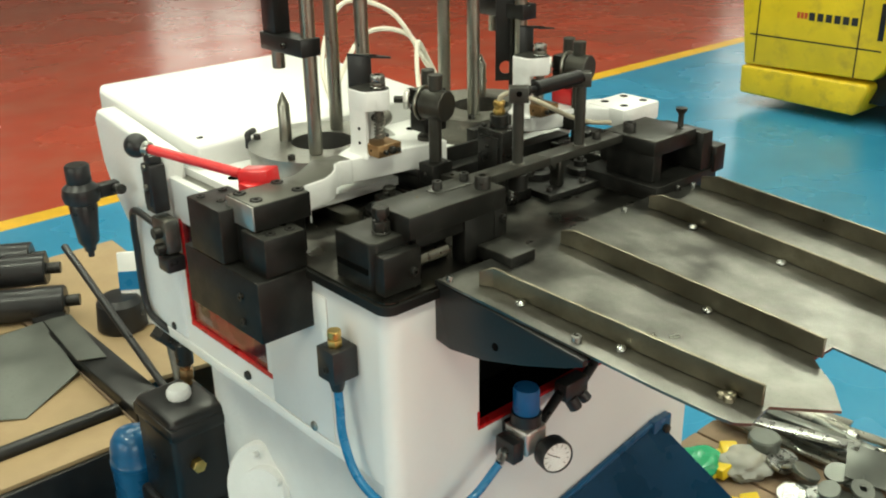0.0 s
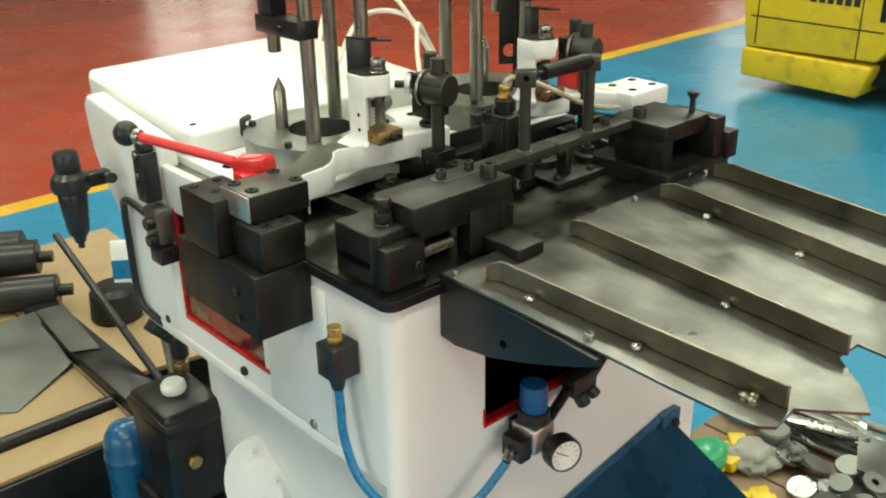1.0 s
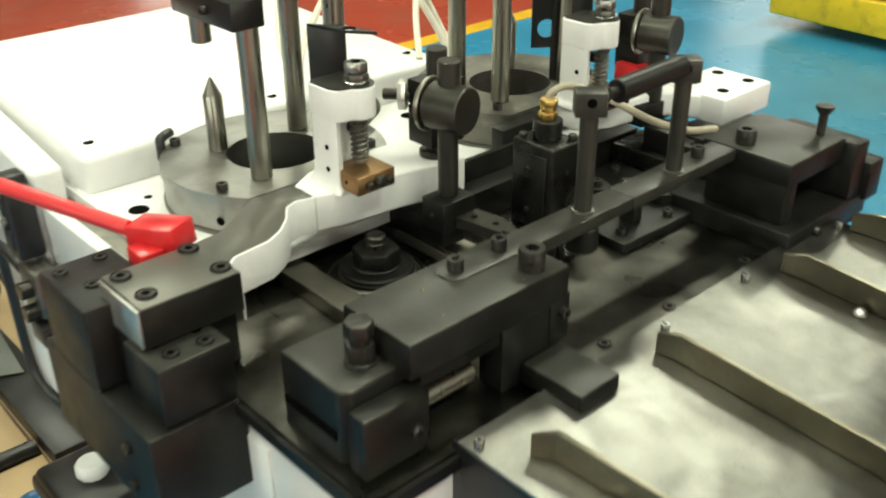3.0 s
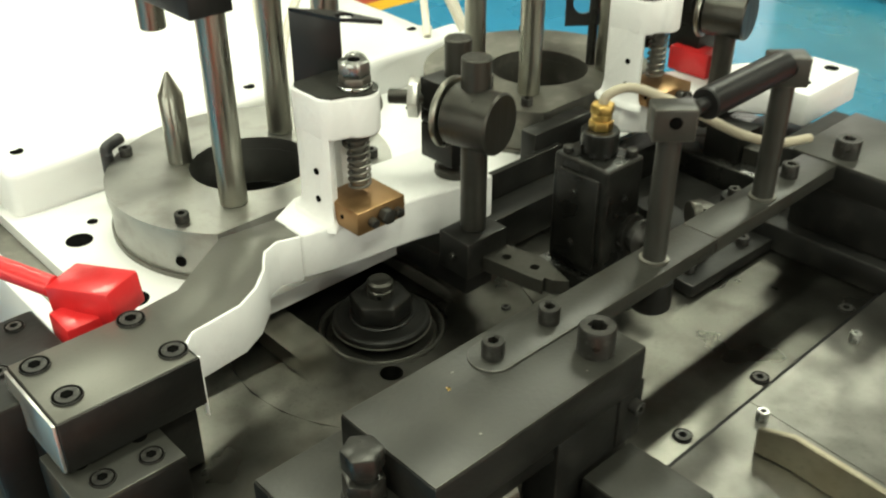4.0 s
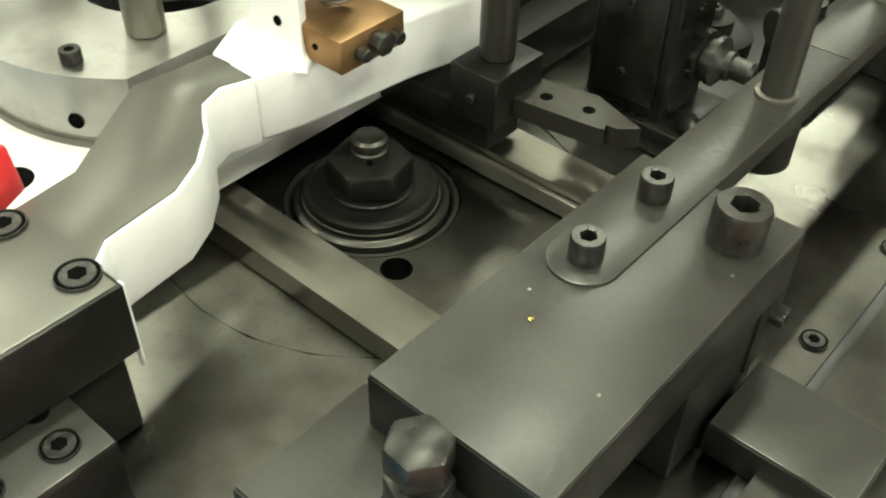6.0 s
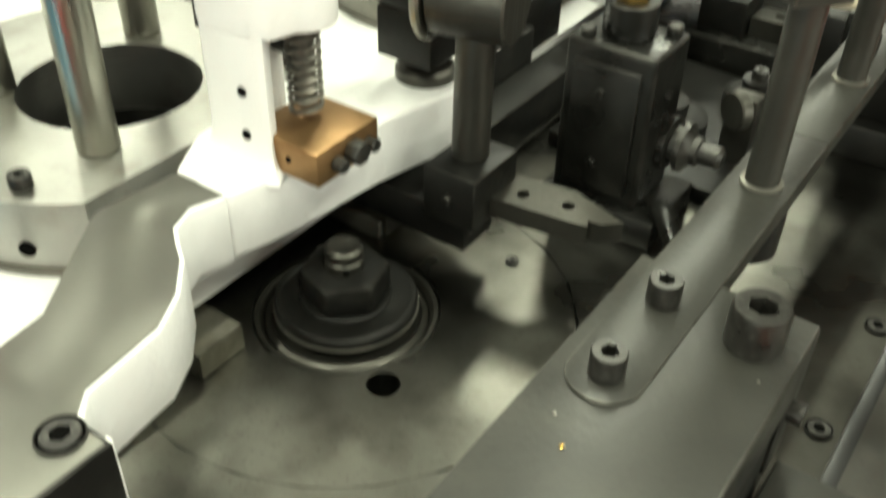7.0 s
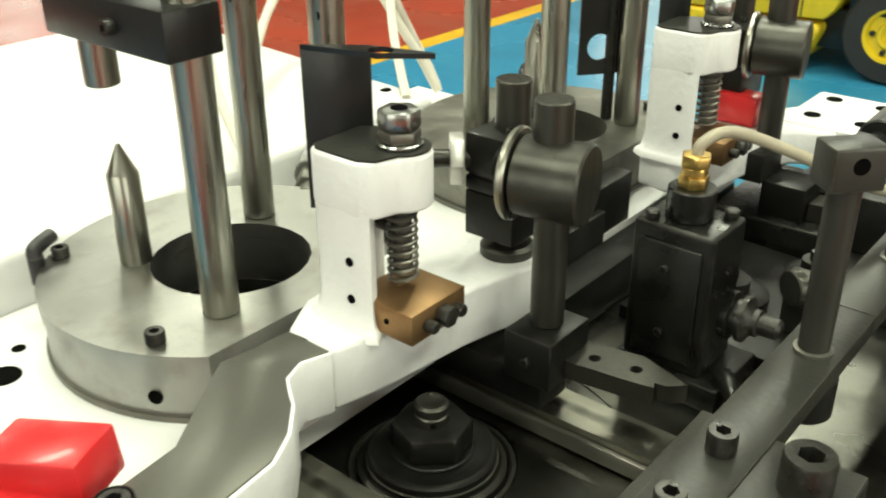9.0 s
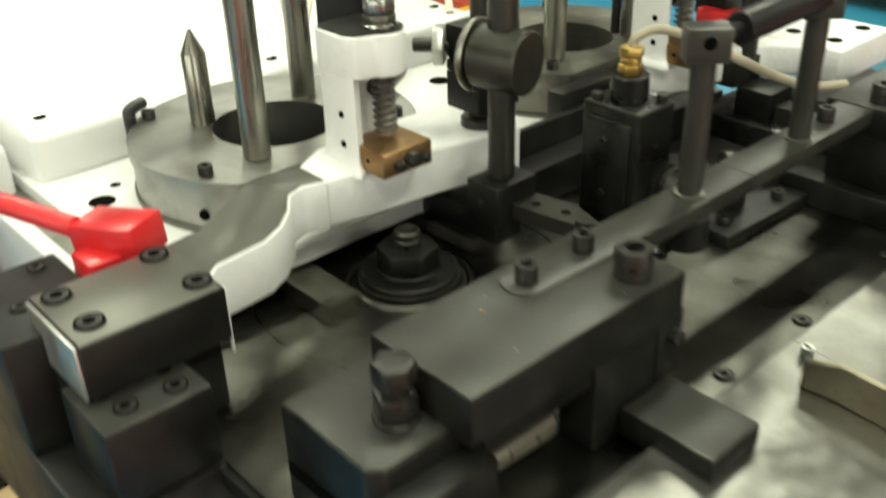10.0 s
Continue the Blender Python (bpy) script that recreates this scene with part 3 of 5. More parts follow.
    part("hood", bevelled(hood, 0.007, 3), WHITE, m, "sloping white sheet hood")
    for x, y in ((0.64, 1.318), (0.85, 1.310), (1.06, 1.325)):
        hole_mark(m, (x, y, 1.044 + (y - 1.262) * 0.125 + 0.0002), 0.005)
    for x, y in ((0.640, 1.225), (0.633, 1.125), (0.99, 1.24)):
        hole_mark(m, (x, y, DECK), 0.0095)
    for x, y in ((0.632, 1.165), (0.66, 1.245)):
        hole_mark(m, (x, y, DECK), 0.004)
    return m


machine()


# ---------------------------------------------------------------- magazines with their pillars
def magazine(cx, cy, flip, label, steel):
    """A round plate on the deck with a bore, guide pillars and a pointed pin. flip = -1 mirrors it in x."""
    s = flip
    g = thing("magazine", label, "magazine", cx, cy, DECK, group="stacking magazines")

    def X(dx):
        return cx + s * dx
    flat, rim = -0.077, 0.109
    a0 = math.degrees(math.asin(flat / rim))
    out = [(X(rim * math.cos(radians(a))), cy + rim * math.sin(radians(a))) for a in np.linspace(a0, 180 - a0, 60)]
    if s < 0:
        out = out[::-1]
    part("plate", prism(out, 1.040, 1.050, 0, holes=[(X(0.0), cy - 0.0005, 0.0470)]), steel, g, "turned steel plate with a bore")
    out2 = [(cx + (x - cx) * 0.985, cy + (y - cy) * 0.985) for x, y in out]
    part("ring", prism(out2, DECK, 1.0398, 0, holes=[(X(0.0), cy - 0.0005, 0.0470)]), steel, g, "deep steel ring below the plate")
    # added black cup: its colour gives the shade of a deeper bore
    part("bore_shade_liner", turned(lathe([(0, 0), (0.0500, 0), (0.0500, 0.0283), (0.0473, 0.0283), (0.0473, 0.0400), (0.0462, 0.0400), (0.0462, 0.003), (0, 0.003)], 40), Matrix.Translation((cx, cy - 0.0005, DECK - 0.0405))), BLACK, g, "black liner for the shade deep in the bore")
    # pointed pin
    px, py = X(-0.038), cy + 0.040
    part("pin", turned(lathe([(0, 0), (0.0092, 0), (0.0092, 0.055), (0.0084, 0.0562), (0.0080, 0.057), (0.0012, 0.0725), (0, 0.073)], 24), Matrix.Translation((px, py, 1.050))), STEEL, g, "pointed steel locating pin")
    part("pin_wire", turned(lathe([(0.006, 0.0), (0.0072, 0.001), (0.006, 0.002)], 16), Matrix.Translation((px, py, 1.1055))), ZINC, g)
    # guide pillars up out of view, one of them held clear above the bore
    for i, (dx, dy, z0) in enumerate(((-0.044, -0.046, 1.050), (0.051, 0.034, 1.050), (0.053, -0.037, 1.050))):
        part("pillar", cyl((X(dx), cy + dy, z0), (X(dx), cy + dy, 1.52), 0.0100), STEEL, g, "ground steel guide pillar")
        # flat near-black disc in place of a shaded hole
        part("pillar_hole_shade", cyl((X(dx) - s * 0.0088, cy + dy - 0.002, 1.19), (X(dx) - s * 0.0094, cy + dy - 0.002, 1.19), 0.003, 12), RECESS_SHADE, g)
    # clamp block with the short hanging rod
    hx, hy = X(-0.051), cy + 0.022
    part("hanging_rod", cyl((hx, hy, 1.163), (hx, hy, 1.21), 0.0092), STEEL, g)
    xa, xb = sorted((X(-0.066), X(-0.034)))
    part("clamp_block", merged(box(xa, xb, cy - 0.060, cy + 0.042, 1.190, 1.214, 0.0015), box(xa + 0.003, xb - 0.003, cy + 0.006, cy + 0.038, 1.214, 1.36, 0.0015)), BLACK_SATIN, g, "black clamp block on the pillars")
    screw(g, (X(-0.0665), cy - 0.02, 1.202), 0.008, direction=(-s, 0, 0))
    for dx, dy in ((-0.085, -0.045), (-0.064, 0.078), (0.075, -0.055)):
        screw(g, (X(dx), cy + dy, 1.050), 0.0105)
    # black hose elbow at the rim
    ex, ey = X(-0.079), cy + 0.079
    part("elbow", merged(cyl((ex, ey, 1.038), (ex, ey, 1.056), 0.0048), tube([(ex, ey, 1.053), (ex + 0.001, ey + 0.002, 1.058), (ex + 0.006, ey + 0.005, 1.0595), (ex + 0.017, ey + 0.011, 1.0595)], 0.0048)), PLASTIC, g, "black elbow fitting")
    part("ring_foot", prism([(cx + (x - cx) * 1.004, cy + (y - cy) * 1.004) for x, y in out], DECK - 0.0005, DECK + 0.0035, 0, holes=[(cx, cy - 0.0005, 0.0478)]), DULL_STEEL, g, "dark seam at the foot of the ring")
    # small dark disc on the side of the ring
    hole_mark(g, (X(-0.0945), cy - 0.0520, 1.024), 0.0038, (-0.876 * s, -0.482, 0), name="side_mark")
    return g


magazine(0.765, 1.177, 1, "bright steel magazine plate with pillars and pointed pin", STEEL_PLATE)
magazine(1.078, 1.163, -1, "dull steel magazine plate with pillars beside the tall towers", DULL_STEEL)


def spring(x, y, z0, z1, r, wire, coils):
    pts = [(x + r * math.cos(2 * math.pi * i / 14), y + r * math.sin(2 * math.pi * i / 14), z0 + (z1 - z0) * i / (14 * coils)) for i in range(14 * coils + 1)]
    return tube(pts, wire, 1, 7, smooth=False)


def loft(sections):
    """A solid through stacked outlines of equal count: (z, points)."""
    bm, rings = bmesh.new(), []
    for z, pts in sections:
        rings.append([bm.verts.new((px, py, z)) for px, py in pts])
    for a, b in zip(rings, rings[1:]):
        for i in range(len(a)):
            k = (i + 1) % len(a)
            bm.faces.new((a[i], a[k], b[k], b[i]))
    bm.faces.new(rings[0][::-1])
    bm.faces.new(rings[-1])
    bmesh.ops.recalc_face_normals(bm, faces=bm.faces)
    return bm


def tower(g, x, y):
    """The white clevis with its bolt, spring and bronze block; (x, y) is the spring's axis."""
    base = [(-0.0275, 0.000), (-0.0255, -0.003), (-0.0190, 0.000), (-0.0150, 0.008), (-0.0110, 0.018), (-0.0080, 0.030), (-0.010, 0.034), (-0.024, 0.034), (-0.028, 0.028), (-0.0285, 0.010)]
    cx, cy = -0.017, 0.014

    def grown(k):
        return [(x + cx + (px - cx) * k, y + cy + (py - cy) * k) for px, py in base]
    col = loft([(ARM - 0.003, grown(1.34)), (ARM + 0.0006, grown(1.30)), (ARM + 0.0018, grown(1.20)), (ARM + 0.004, grown(1.11)), (ARM + 0.008, grown(1.04)), (ARM + 0.014, grown(1.0)), (1.128, grown(1.0))])
    part("column", col, WHITE_CAST, g, "white painted cast column", smooth=60)
    head = [(x - 0.025, y + 0.034), (x - 0.0285, y + 0.029), (x - 0.0285, y + 0.002), (x - 0.024, y - 0.006)] + [(x + 0.0145 * math.cos(radians(a)), y - 0.001 + 0.0150 * math.sin(radians(a))) for a in range(215, 361, 12)] + [(x + 0.0145, y + 0.024), (x + 0.009, y + 0.034)]
    part("head", prism(head, 1.1235, 1.1515, 0.0022, segments=3), WHITE_CAST, g, "white painted rounded head", smooth=50)
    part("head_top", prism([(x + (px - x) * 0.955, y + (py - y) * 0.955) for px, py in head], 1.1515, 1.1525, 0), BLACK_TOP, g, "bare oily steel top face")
    part("washer", cyl((x, y, 1.1525), (x, y, 1.1548), 0.0112), ZINC, g)
    part("lower_nut", hexagon((x, y, 1.1548), (x, y, 1.1605), 0.0106, 0.0012, 20), DULL_STEEL, g)
    part("upper_nut", hexagon((x, y, 1.1608), (x, y, 1.1702), 0.0106, 0.0017, 8), ZINC, g, "bright zinc nut")
    part("stud", cyl((x, y, 1.085), (x, y, 1.1695), 0.0050), DULL_STEEL, g)
    # near-black disc coloured like the shaded inside of the nut
    part("nut_socket_shade", cyl((x, y, 1.1695), (x, y, 1.1705), 0.0042, 16, 0.0002), RECESS_SHADE, g)
    part("spring", spring(x, y, 1.0815, 1.1235, 0.0069, 0.00115, 9), DULL_STEEL, g, "coiled steel spring")
    part("bronze_block", box(x - 0.0235, x + 0.0165, y - 0.026, y + 0.013, 1.0635, 1.0800, 0.0009), BRONZE, g, "machined bronze block")
    for dx in (-0.0125, 0.0085):
        part("grub", cyl((x + dx, y - 0.026, 1.071), (x + dx, y - 0.032, 1.071), 0.0033, 14), SCREW, g)
    part("grub_nut", hexagon((x - 0.002, y - 0.026, 1.0725), (x - 0.002, y - 0.033, 1.0725), 0.0056), SCREW, g)
    hole_mark(g, (x - 0.0237, y - 0.010, 1.072), 0.0014, (-1, 0, 0))
    for z in (1.080, 1.100):
        hole_mark(g, (x - 0.0287, y + 0.008, z), 0.0022, (-1, 0, 0))
    part("side_boss", box(x + 0.002, x + 0.012, y + 0.022, y + 0.036, 1.0632, 1.122, 0.003), WHITE_CAST, g)
    part("boss_screw", cyl((x + 0.008, y + 0.022, 1.106), (x + 0.008, y + 0.012, 1.106), 0.0055), SCREW, g)


def bracket(g, x, y, narrow=0.0):
    """The thin black bent flag bracket behind a tower; (x, y) is the spring's axis."""
    a, b = Vector((x - 0.008 + narrow, y + 0.055 - narrow)), Vector((x + 0.012 + narrow * 0.3, y + 0.028))
    n = Vector((b.y - a.y, a.x - b.x)).normalized() * 0.0012
    plate = prism([tuple(a - n), tuple(b - n), tuple(b + n), tuple(a + n)], 1.108, 1.1895, 0.0004)
    out = b - a
    o = Vector((0.010, -0.038))
    tongue = prism([tuple(a), tuple(b), tuple(b + o * 0.85), tuple(b + o - out * 0.15), tuple(a + o + out * 0.15), tuple(a + o * 0.85)], 1.1895, 1.1920, 0, holes=[(*((a + b) / 2 + o * 0.62), 0.0062)])
    part("flag_bracket", merged(plate, tongue), BLACK_SATIN, g, "thin black bent sheet bracket")


# ---------------------------------------------------------------- swing arms
def arm_one():
    g = thing("swing_arm", "white painted steel arm with a bare ground top", "swing arm", 0.70, 1.03, ARM, group="swing arms")
    bare = [(0.522, 0.974), (0.602, 0.974), (0.602, 0.988), (0.611, 0.997), (0.645, 1.001), (0.662, 1.010), (0.677, 1.024), (0.683, 1.033), (0.689, 1.041), (0.701, 1.046), (0.716, 1.041), (0.716, 1.072),
            (0.676, 1.076), (0.652, 1.060), (0.625, 1.041), (0.600, 1.038), (0.522, 1.038)]
    inner = [(0.5235, 0.9755), (0.6005, 0.9755), (0.6005, 0.990), (0.611, 0.9985), (0.6445, 1.0027), (0.661, 1.0117), (0.6757, 1.0253), (0.6815, 1.034), (0.688, 1.0425), (0.701, 1.0475), (0.7155, 1.0428), (0.7155, 1.0707),
             (0.6763, 1.0745), (0.653, 1.0588), (0.6257, 1.0397), (0.600, 1.0365), (0.5235, 1.0365)]
    part("arm_steel", prism(inner, ARM - 0.004, ARM, 0.0005), ARM_TOP, g, "bare ground steel top of the arm")
    edge = bare[2:12] + [(0.716, 1.060), (0.60, 1.030)]
    part("arm_edge", prism(edge, 1.028, ARM - 0.0009, 0.0012), WHITE_CAST, g, "rough white painted edge of the arm")
    pad = [(0.7162, 1.0412), (0.735, 1.0365), (0.753, 1.0335), (0.80, 1.028), (0.845, 1.018), (0.868, 1.016), (0.880, 1.085), (0.80, 1.091), (0.742, 1.087), (0.7162, 1.0722)]
    part("arm_pad", prism(pad, 1.029, ARM + 0.0002, 0.0025, segments=3), WHITE_CAST, g, "white painted broad end of the arm")
    part("end_block", box(0.5225, 0.6022, 0.9742, 1.036, 1.0305, ARM - 0.0006, 0.0010), BLACK, g, "blackened end block")
    part("end_face", box(0.5205, 0.5224, 0.9755, 1.035, 1.031, ARM - 0.0012, 0.0004), ALU, g, "bright ground end face")
    part("paint_drip", box(0.6024, 0.6036, 0.9760, 0.9792, 1.020, ARM - 0.002, 0.0005), WHITE_CAST, g, "strip of white paint down the edge")
    for x, y in ((0.594, 0.988), (0.591, 1.030), (0.536, 0.991), (0.534, 1.026)):
        sunk_screw(g, (x, y, ARM + 0.0002), 0.0155)
    tower(g, 0.765, 1.0395)
    bracket(g, 0.765, 1.0395)
    return g


def arm_two():
    g = thing("swing_arm", "white painted arm with a flat drilled end plate", "swing arm", 1.06, 1.02, ARM, group="swing arms")
    pad = [(1.040, 1.036), (1.052, 1.020), (1.076, 1.010), (1.125, 1.004), (1.150, 0.990), (1.168, 0.960), (1.235, 0.945), (1.248, 0.99), (1.20, 1.018), (1.16, 1.04), (1.10, 1.070), (1.045, 1.062)]
    part("arm_pad", prism(pad, 1.036, ARM, 0.003, segments=3), WHITE_CAST, g, "white painted arm casting")
    part("end_plate", box(1.166, 1.258, 0.934, 1.010, 1.0345, ARM + 0.002, 0.004), WHITE_CAST, g, "white drilled end plate")
    for x, y in ((1.190, 0.953), (1.190, 0.992), (1.239, 0.953), (1.239, 0.992)):
        hole_mark(g, (x, y, ARM + 0.0022), 0.0062)
    tower(g, 1.070, 1.026)
    bracket(g, 1.070, 1.026, 0.010)
    part("red_stop", box(1.134, 1.158, 1.016, 1.058, ARM, 1.086, 0.003), RED, g, "red painted stop block")
    return g


arm_one()
arm_two()


def flag_plate():
    g = thing("sensor_plate", "upright black plate with a round hole behind the tower", "plate", 1.113, 1.141, 1.05)
    bm = prism([(-0.017, -0.022), (0.017, -0.022), (0.017, 0.20), (-0.017, 0.20)], -0.0012, 0.0012, 0, holes=[(0.0, 0.0, 0.0105)])
    part("plate", turned(bm, Matrix.Translation((1.113, 1.141, 1.110)) @ pose(0, 0, 0, 90, 0, -38)), BLACK_SATIN, g, "black painted plate")
    part("stem", cyl((1.121, 1.135, 1.050), (1.121, 1.135, 1.20), 0.0045), SCREW, g)
    return g


flag_plate()


# ---------------------------------------------------------------- sensor clamps on posts
def clamp(x, y, z, label, low):
    """A post with a round cross clamp and stub rod, and the lug block on a second rod behind it."""
    g = thing("post_clamp", label, "clamp", x, y, z, group="post clamps")
    if low:
        part("foot", box(x - 0.020, x + 0.017, y - 0.016, y + 0.013, 1.019, 1.047, 0.001), BLACK, g, "blackened foot block")
        screw(g, (x - 0.0202, y - 0.002, 1.033), 0.005, direction=(-1, 0, 0))
        out = [(x - 0.006, y - 0.016), (x - 0.001, y - 0.052), (x + 0.0015, y - 0.064), (x + 0.0055, y - 0.062), (x + 0.0065, y - 0.068), (x + 0.014, y - 0.076), (x + 0.024, y - 0.046), (x + 0.018, y - 0.016)]
        part("pointer", prism(out, 1.0215, 1.032, 0, holes=[(x + 0.006, y - 0.027, 0.0033), (x + 0.0105, y - 0.049, 0.0033)]), GUN, g, "pointed dark steel stop plate")
        part("carrier", box(x - 0.012, x + 0.014, y - 0.006, 1.075, 0.9985, 1.019, 0.001), BLACK, g)
    else:
        part("foot", box(x - 0.030, x + 0.022, y - 0.010, y + 0.024, z - 0.03, z - 0.008, 0.001), BLACK, g, "blackened foot block")
    part("post", cyl((x, y, 1.047 if low else z - 0.0085), (x, y, 1.118), 0.0090), GUN, g, "dark steel post")
    part("upper_rod", cyl((x + 0.007, y + 0.006, 1.118), (x + 0.007, y + 0.006, 1.166), 0.0101), GUN, g, "stub of a grey steel rod")
    d = Vector((0.22, -0.975, 0)).normalized()
    end = Vector((x + 0.004, y + 0.004, 1.1255)) + d * 0.020
    p = end - d * 0.036
    part("cross_clamp", cyl(p, end, 0.0208, 44, 0.0012), GUN, g, "round dark steel cross clamp")
    part("collar", cyl(p - d * 0.0050, p - d * 0.0006, 0.0242, 44, 0.0012), STEEL, g, "bright edged collar")
    # the lug block and its own rod
    rx, ry = x + 0.029, y + 0.046
    part("rod_boss", turned(lathe([(0, 0), (0.0155, 0), (0.0155, 0.005), (0.0135, 0.007), (0, 0.007)], 32), Matrix.Translation((rx - 0.002, ry, ARM + 0.0003))), GUN, g, "round dark boss under the rod")
    part("second_rod", cyl((rx, ry, ARM + 0.007), (rx, ry, 1.1635), 0.0096), GUN, g, "second stub rod")
    part("lug_block", merged(box(rx - 0.022, rx + 0.018, ry - 0.017, ry + 0.015, 1.078, 1.104, 0.0012), box(rx - 0.022, rx + 0.018, ry - 0.017, ry + 0.015, 1.1048, 1.1126, 0.0012),
                             box(rx - 0.0205, rx + 0.0165, ry - 0.0155, ry + 0.0135, 1.103, 1.106, 0), box(rx - 0.0205, rx + 0.0165, ry - 0.0155, ry + 0.0135, 1.112, 1.115, 0), box(rx - 0.022, rx + 0.018, ry - 0.017, ry + 0.015, 1.1142, 1.137, 0.0012)), BLACK, g, "slotted black lug block")
    part("link", cyl((rx - 0.006, ry - 0.010, 1.1255), tuple(p - d * 0.004), 0.0125, 24), BLACK, g)
    screw(g, (rx - 0.013, ry - 0.009, 1.137), 0.0065)
    a = Vector((rx - 0.018, ry + 0.014, 1.121))
    out = Vector((-0.66, 0.75, 0)).normalized()
    part("bolt", cyl(a, a + out * 0.026, 0.0052, 18), GUN, g)
    part("lock_nut", hexagon(a + out * 0.004, a + out * 0.0115, 0.0145, 0.0007), ALU, g, "bright lock nut")
    return g


clamp(0.825, 0.993, 0.9985, "dark steel post clamp with round cross clamp and foot", True)
clamp(1.136, 1.004, ARM, "dark steel post clamp beside the tower and red stop", False)


# ---------------------------------------------------------------- the blackened clamp plate, bar and rods
def clamp_bridge():
    g = thing("bridge_plate", "thick blackened steel bridge plate bolted over the table", "bridge plate", 0.70, 0.85, TABLE)
    topped("plate", 0.628, 0.783, 0.816, 0.886, 1.036, PLATE, g, "thick blackened plate")
    end = [(0.715 + 0.0135 * math.cos(radians(a)), 0.8665 + 0.0135 * math.sin(radians(a))) for a in range(90, 271, 12)]
    part("bar", prism(end + [(0.9055, 0.853), (0.9055, 0.880)], 1.054, PLATE + 0.0012, 0.0006), BLACK_TOP, g, "long flat bar with a rounded end")
    part("bar_extension", box(0.9062, 1.0595, 0.853, 0.880, 1.054, PLATE + 0.0012, 0.0006), BLACK_TOP, g, "second length of the bar")
    for x, y in ((0.7155, 0.8665), (0.7605, 0.8672), (1.018, 0.868)):
        screw(g, (x, y, PLATE + 0.0012), 0.0125, 0.0098, turn=x * 900)
    screw(g, (0.760, 0.833, PLATE), 0.0205, 0.0165, turn=10)
    part("chip", box(0.679, 0.681, 0.8622, 0.8638, PLATE, PLATE + 0.0006, 0.0002), BRASS, g, "speck of brass swarf")
    for sx, sy in ((0.742, 0.824), (0.668, 0.828), (0.690, 0.871)):
        part("speck", box(sx, sx + 0.0012, sy, sy + 0.0010, PLATE, PLATE + 0.0004, 0), DULL_STEEL, g)
    # support below and the low block with its bolt
    part("support", box(0.716, 0.778, 0.818, 0.842, TABLE, 1.036, 0.0012), BLACK, g, "black upright under the plate")
    # added black block that keeps the gap under the plate dark
    part("arch_shade_block", box(0.6405, 0.7155, 0.852, 0.872, TABLE, 1.0355, 0.0008), BLACK, g)
    # added roller standing in for bright reflections in the gap
    part("gleam_roller", cyl((0.642, 0.838, 1.000), (0.700, 0.838, 1.000), 0.0098, 26), STEEL, g, "added bright roller for the gleam under the plate")
    part("lintel", box(0.6405, 0.7155, 0.820, 0.842, 1.022, 1.0358, 0.0008), BLACK, g)
    part("low_block", prism([(0.583, 0.836), (0.590, 0.829), (0.640, 0.829), (0.640, 0.900), (0.583, 0.900)], TABLE, 1.0392, 0.0018), BLACK, g, "blackened clamp block on the table edge")
    # top coloured lighter than the sides for the light falling on it
    part("lit_top_face", prism([(0.5842, 0.8366), (0.5906, 0.8302), (0.6392, 0.8302), (0.6392, 0.8988), (0.5842, 0.8988)], 1.0380, 1.0400, 0.0005), BLACK_TOP, g, "grey top face, lightened for light from above")
    part("jaw", box(0.584, 0.640, 0.810, 0.8285, TABLE, 1.029, 0.0025), BLACK, g, "black jaw")
    # near-black strip on the face, coloured as a slot in shade
    part("slot", box(0.5815, 0.5835, 0.838, 0.896, 1.000, 1.007, 0), RECESS_SHADE, g, "near-black strip for the shade of a slot")
    screw(g, (0.6255, 0.810, 1.002), 0.010, direction=(0, -1, 0))
    part("low_washer", cyl((0.616, 0.853, 1.040), (0.616, 0.853, 1.0425), 0.0115), SCREW, g)
    part("hex_nut", hexagon((0.616, 0.853, 1.0425), (0.616, 0.853, 1.055), 0.0108, 0.001, 10), SCREW, g)
    part("hex_bolt", hexagon((0.616, 0.853, 1.060), (0.616, 0.853, 1.072), 0.0108, 0.0016, 25), SCREW, g, "worn hexagon bolt")
    part("bolt_neck", cyl((0.616, 0.853, 1.054), (0.616, 0.853, 1.061), 0.0066), SCREW, g)
    topped("stop_block", 0.734, 0.776, 0.758, 0.815, 0.9835, 1.001, g, "small black stop block")
    part("stop_lug", box(0.765, 0.786, 0.8165, 0.826, 1.000, 1.040, 0.001), BLACK, g)
    screw(g, (0.777, 0.8165, 1.026), 0.009, direction=(0, -1, 0))
    part("rod_nut", cyl((0.857, 0.866, 1.030), (0.857, 0.866, 1.0538), 0.0135, 28, 0.002), BLACK, g, "round black nut under the bar")
    # two rods with the air cylinder between their heads
    for x, y in ((0.856, 0.866), (0.976, 0.864)):
        part("rod", cyl((x, y, PLATE + 0.001), (x, y, 1.160), 0.0073), BLACK_TOP, g, "upright blackened rod")
        part("rod_seat", turned(lathe([(0.0073, 0), (0.0092, 0), (0.0092, 0.0015), (0.0073, 0.002)], 24), Matrix.Translation((x, y, PLATE + 0.0013))), DULL_STEEL, g)
        part("rod_head", turned(box(-0.0125, 0.0125, -0.009, 0.009, 1.148, 1.168, 0.0012), Matrix.Translation((x, y, 0)) @ pose(0, 0, 0, 0, 0, -42)), BLACK_TOP, g, "square head on the rod")
        hole_mark(g, (x - 0.0090 * 0.669, y - 0.0090 * 0.743, 1.160), 0.0036, (-0.669, -0.743, 0))
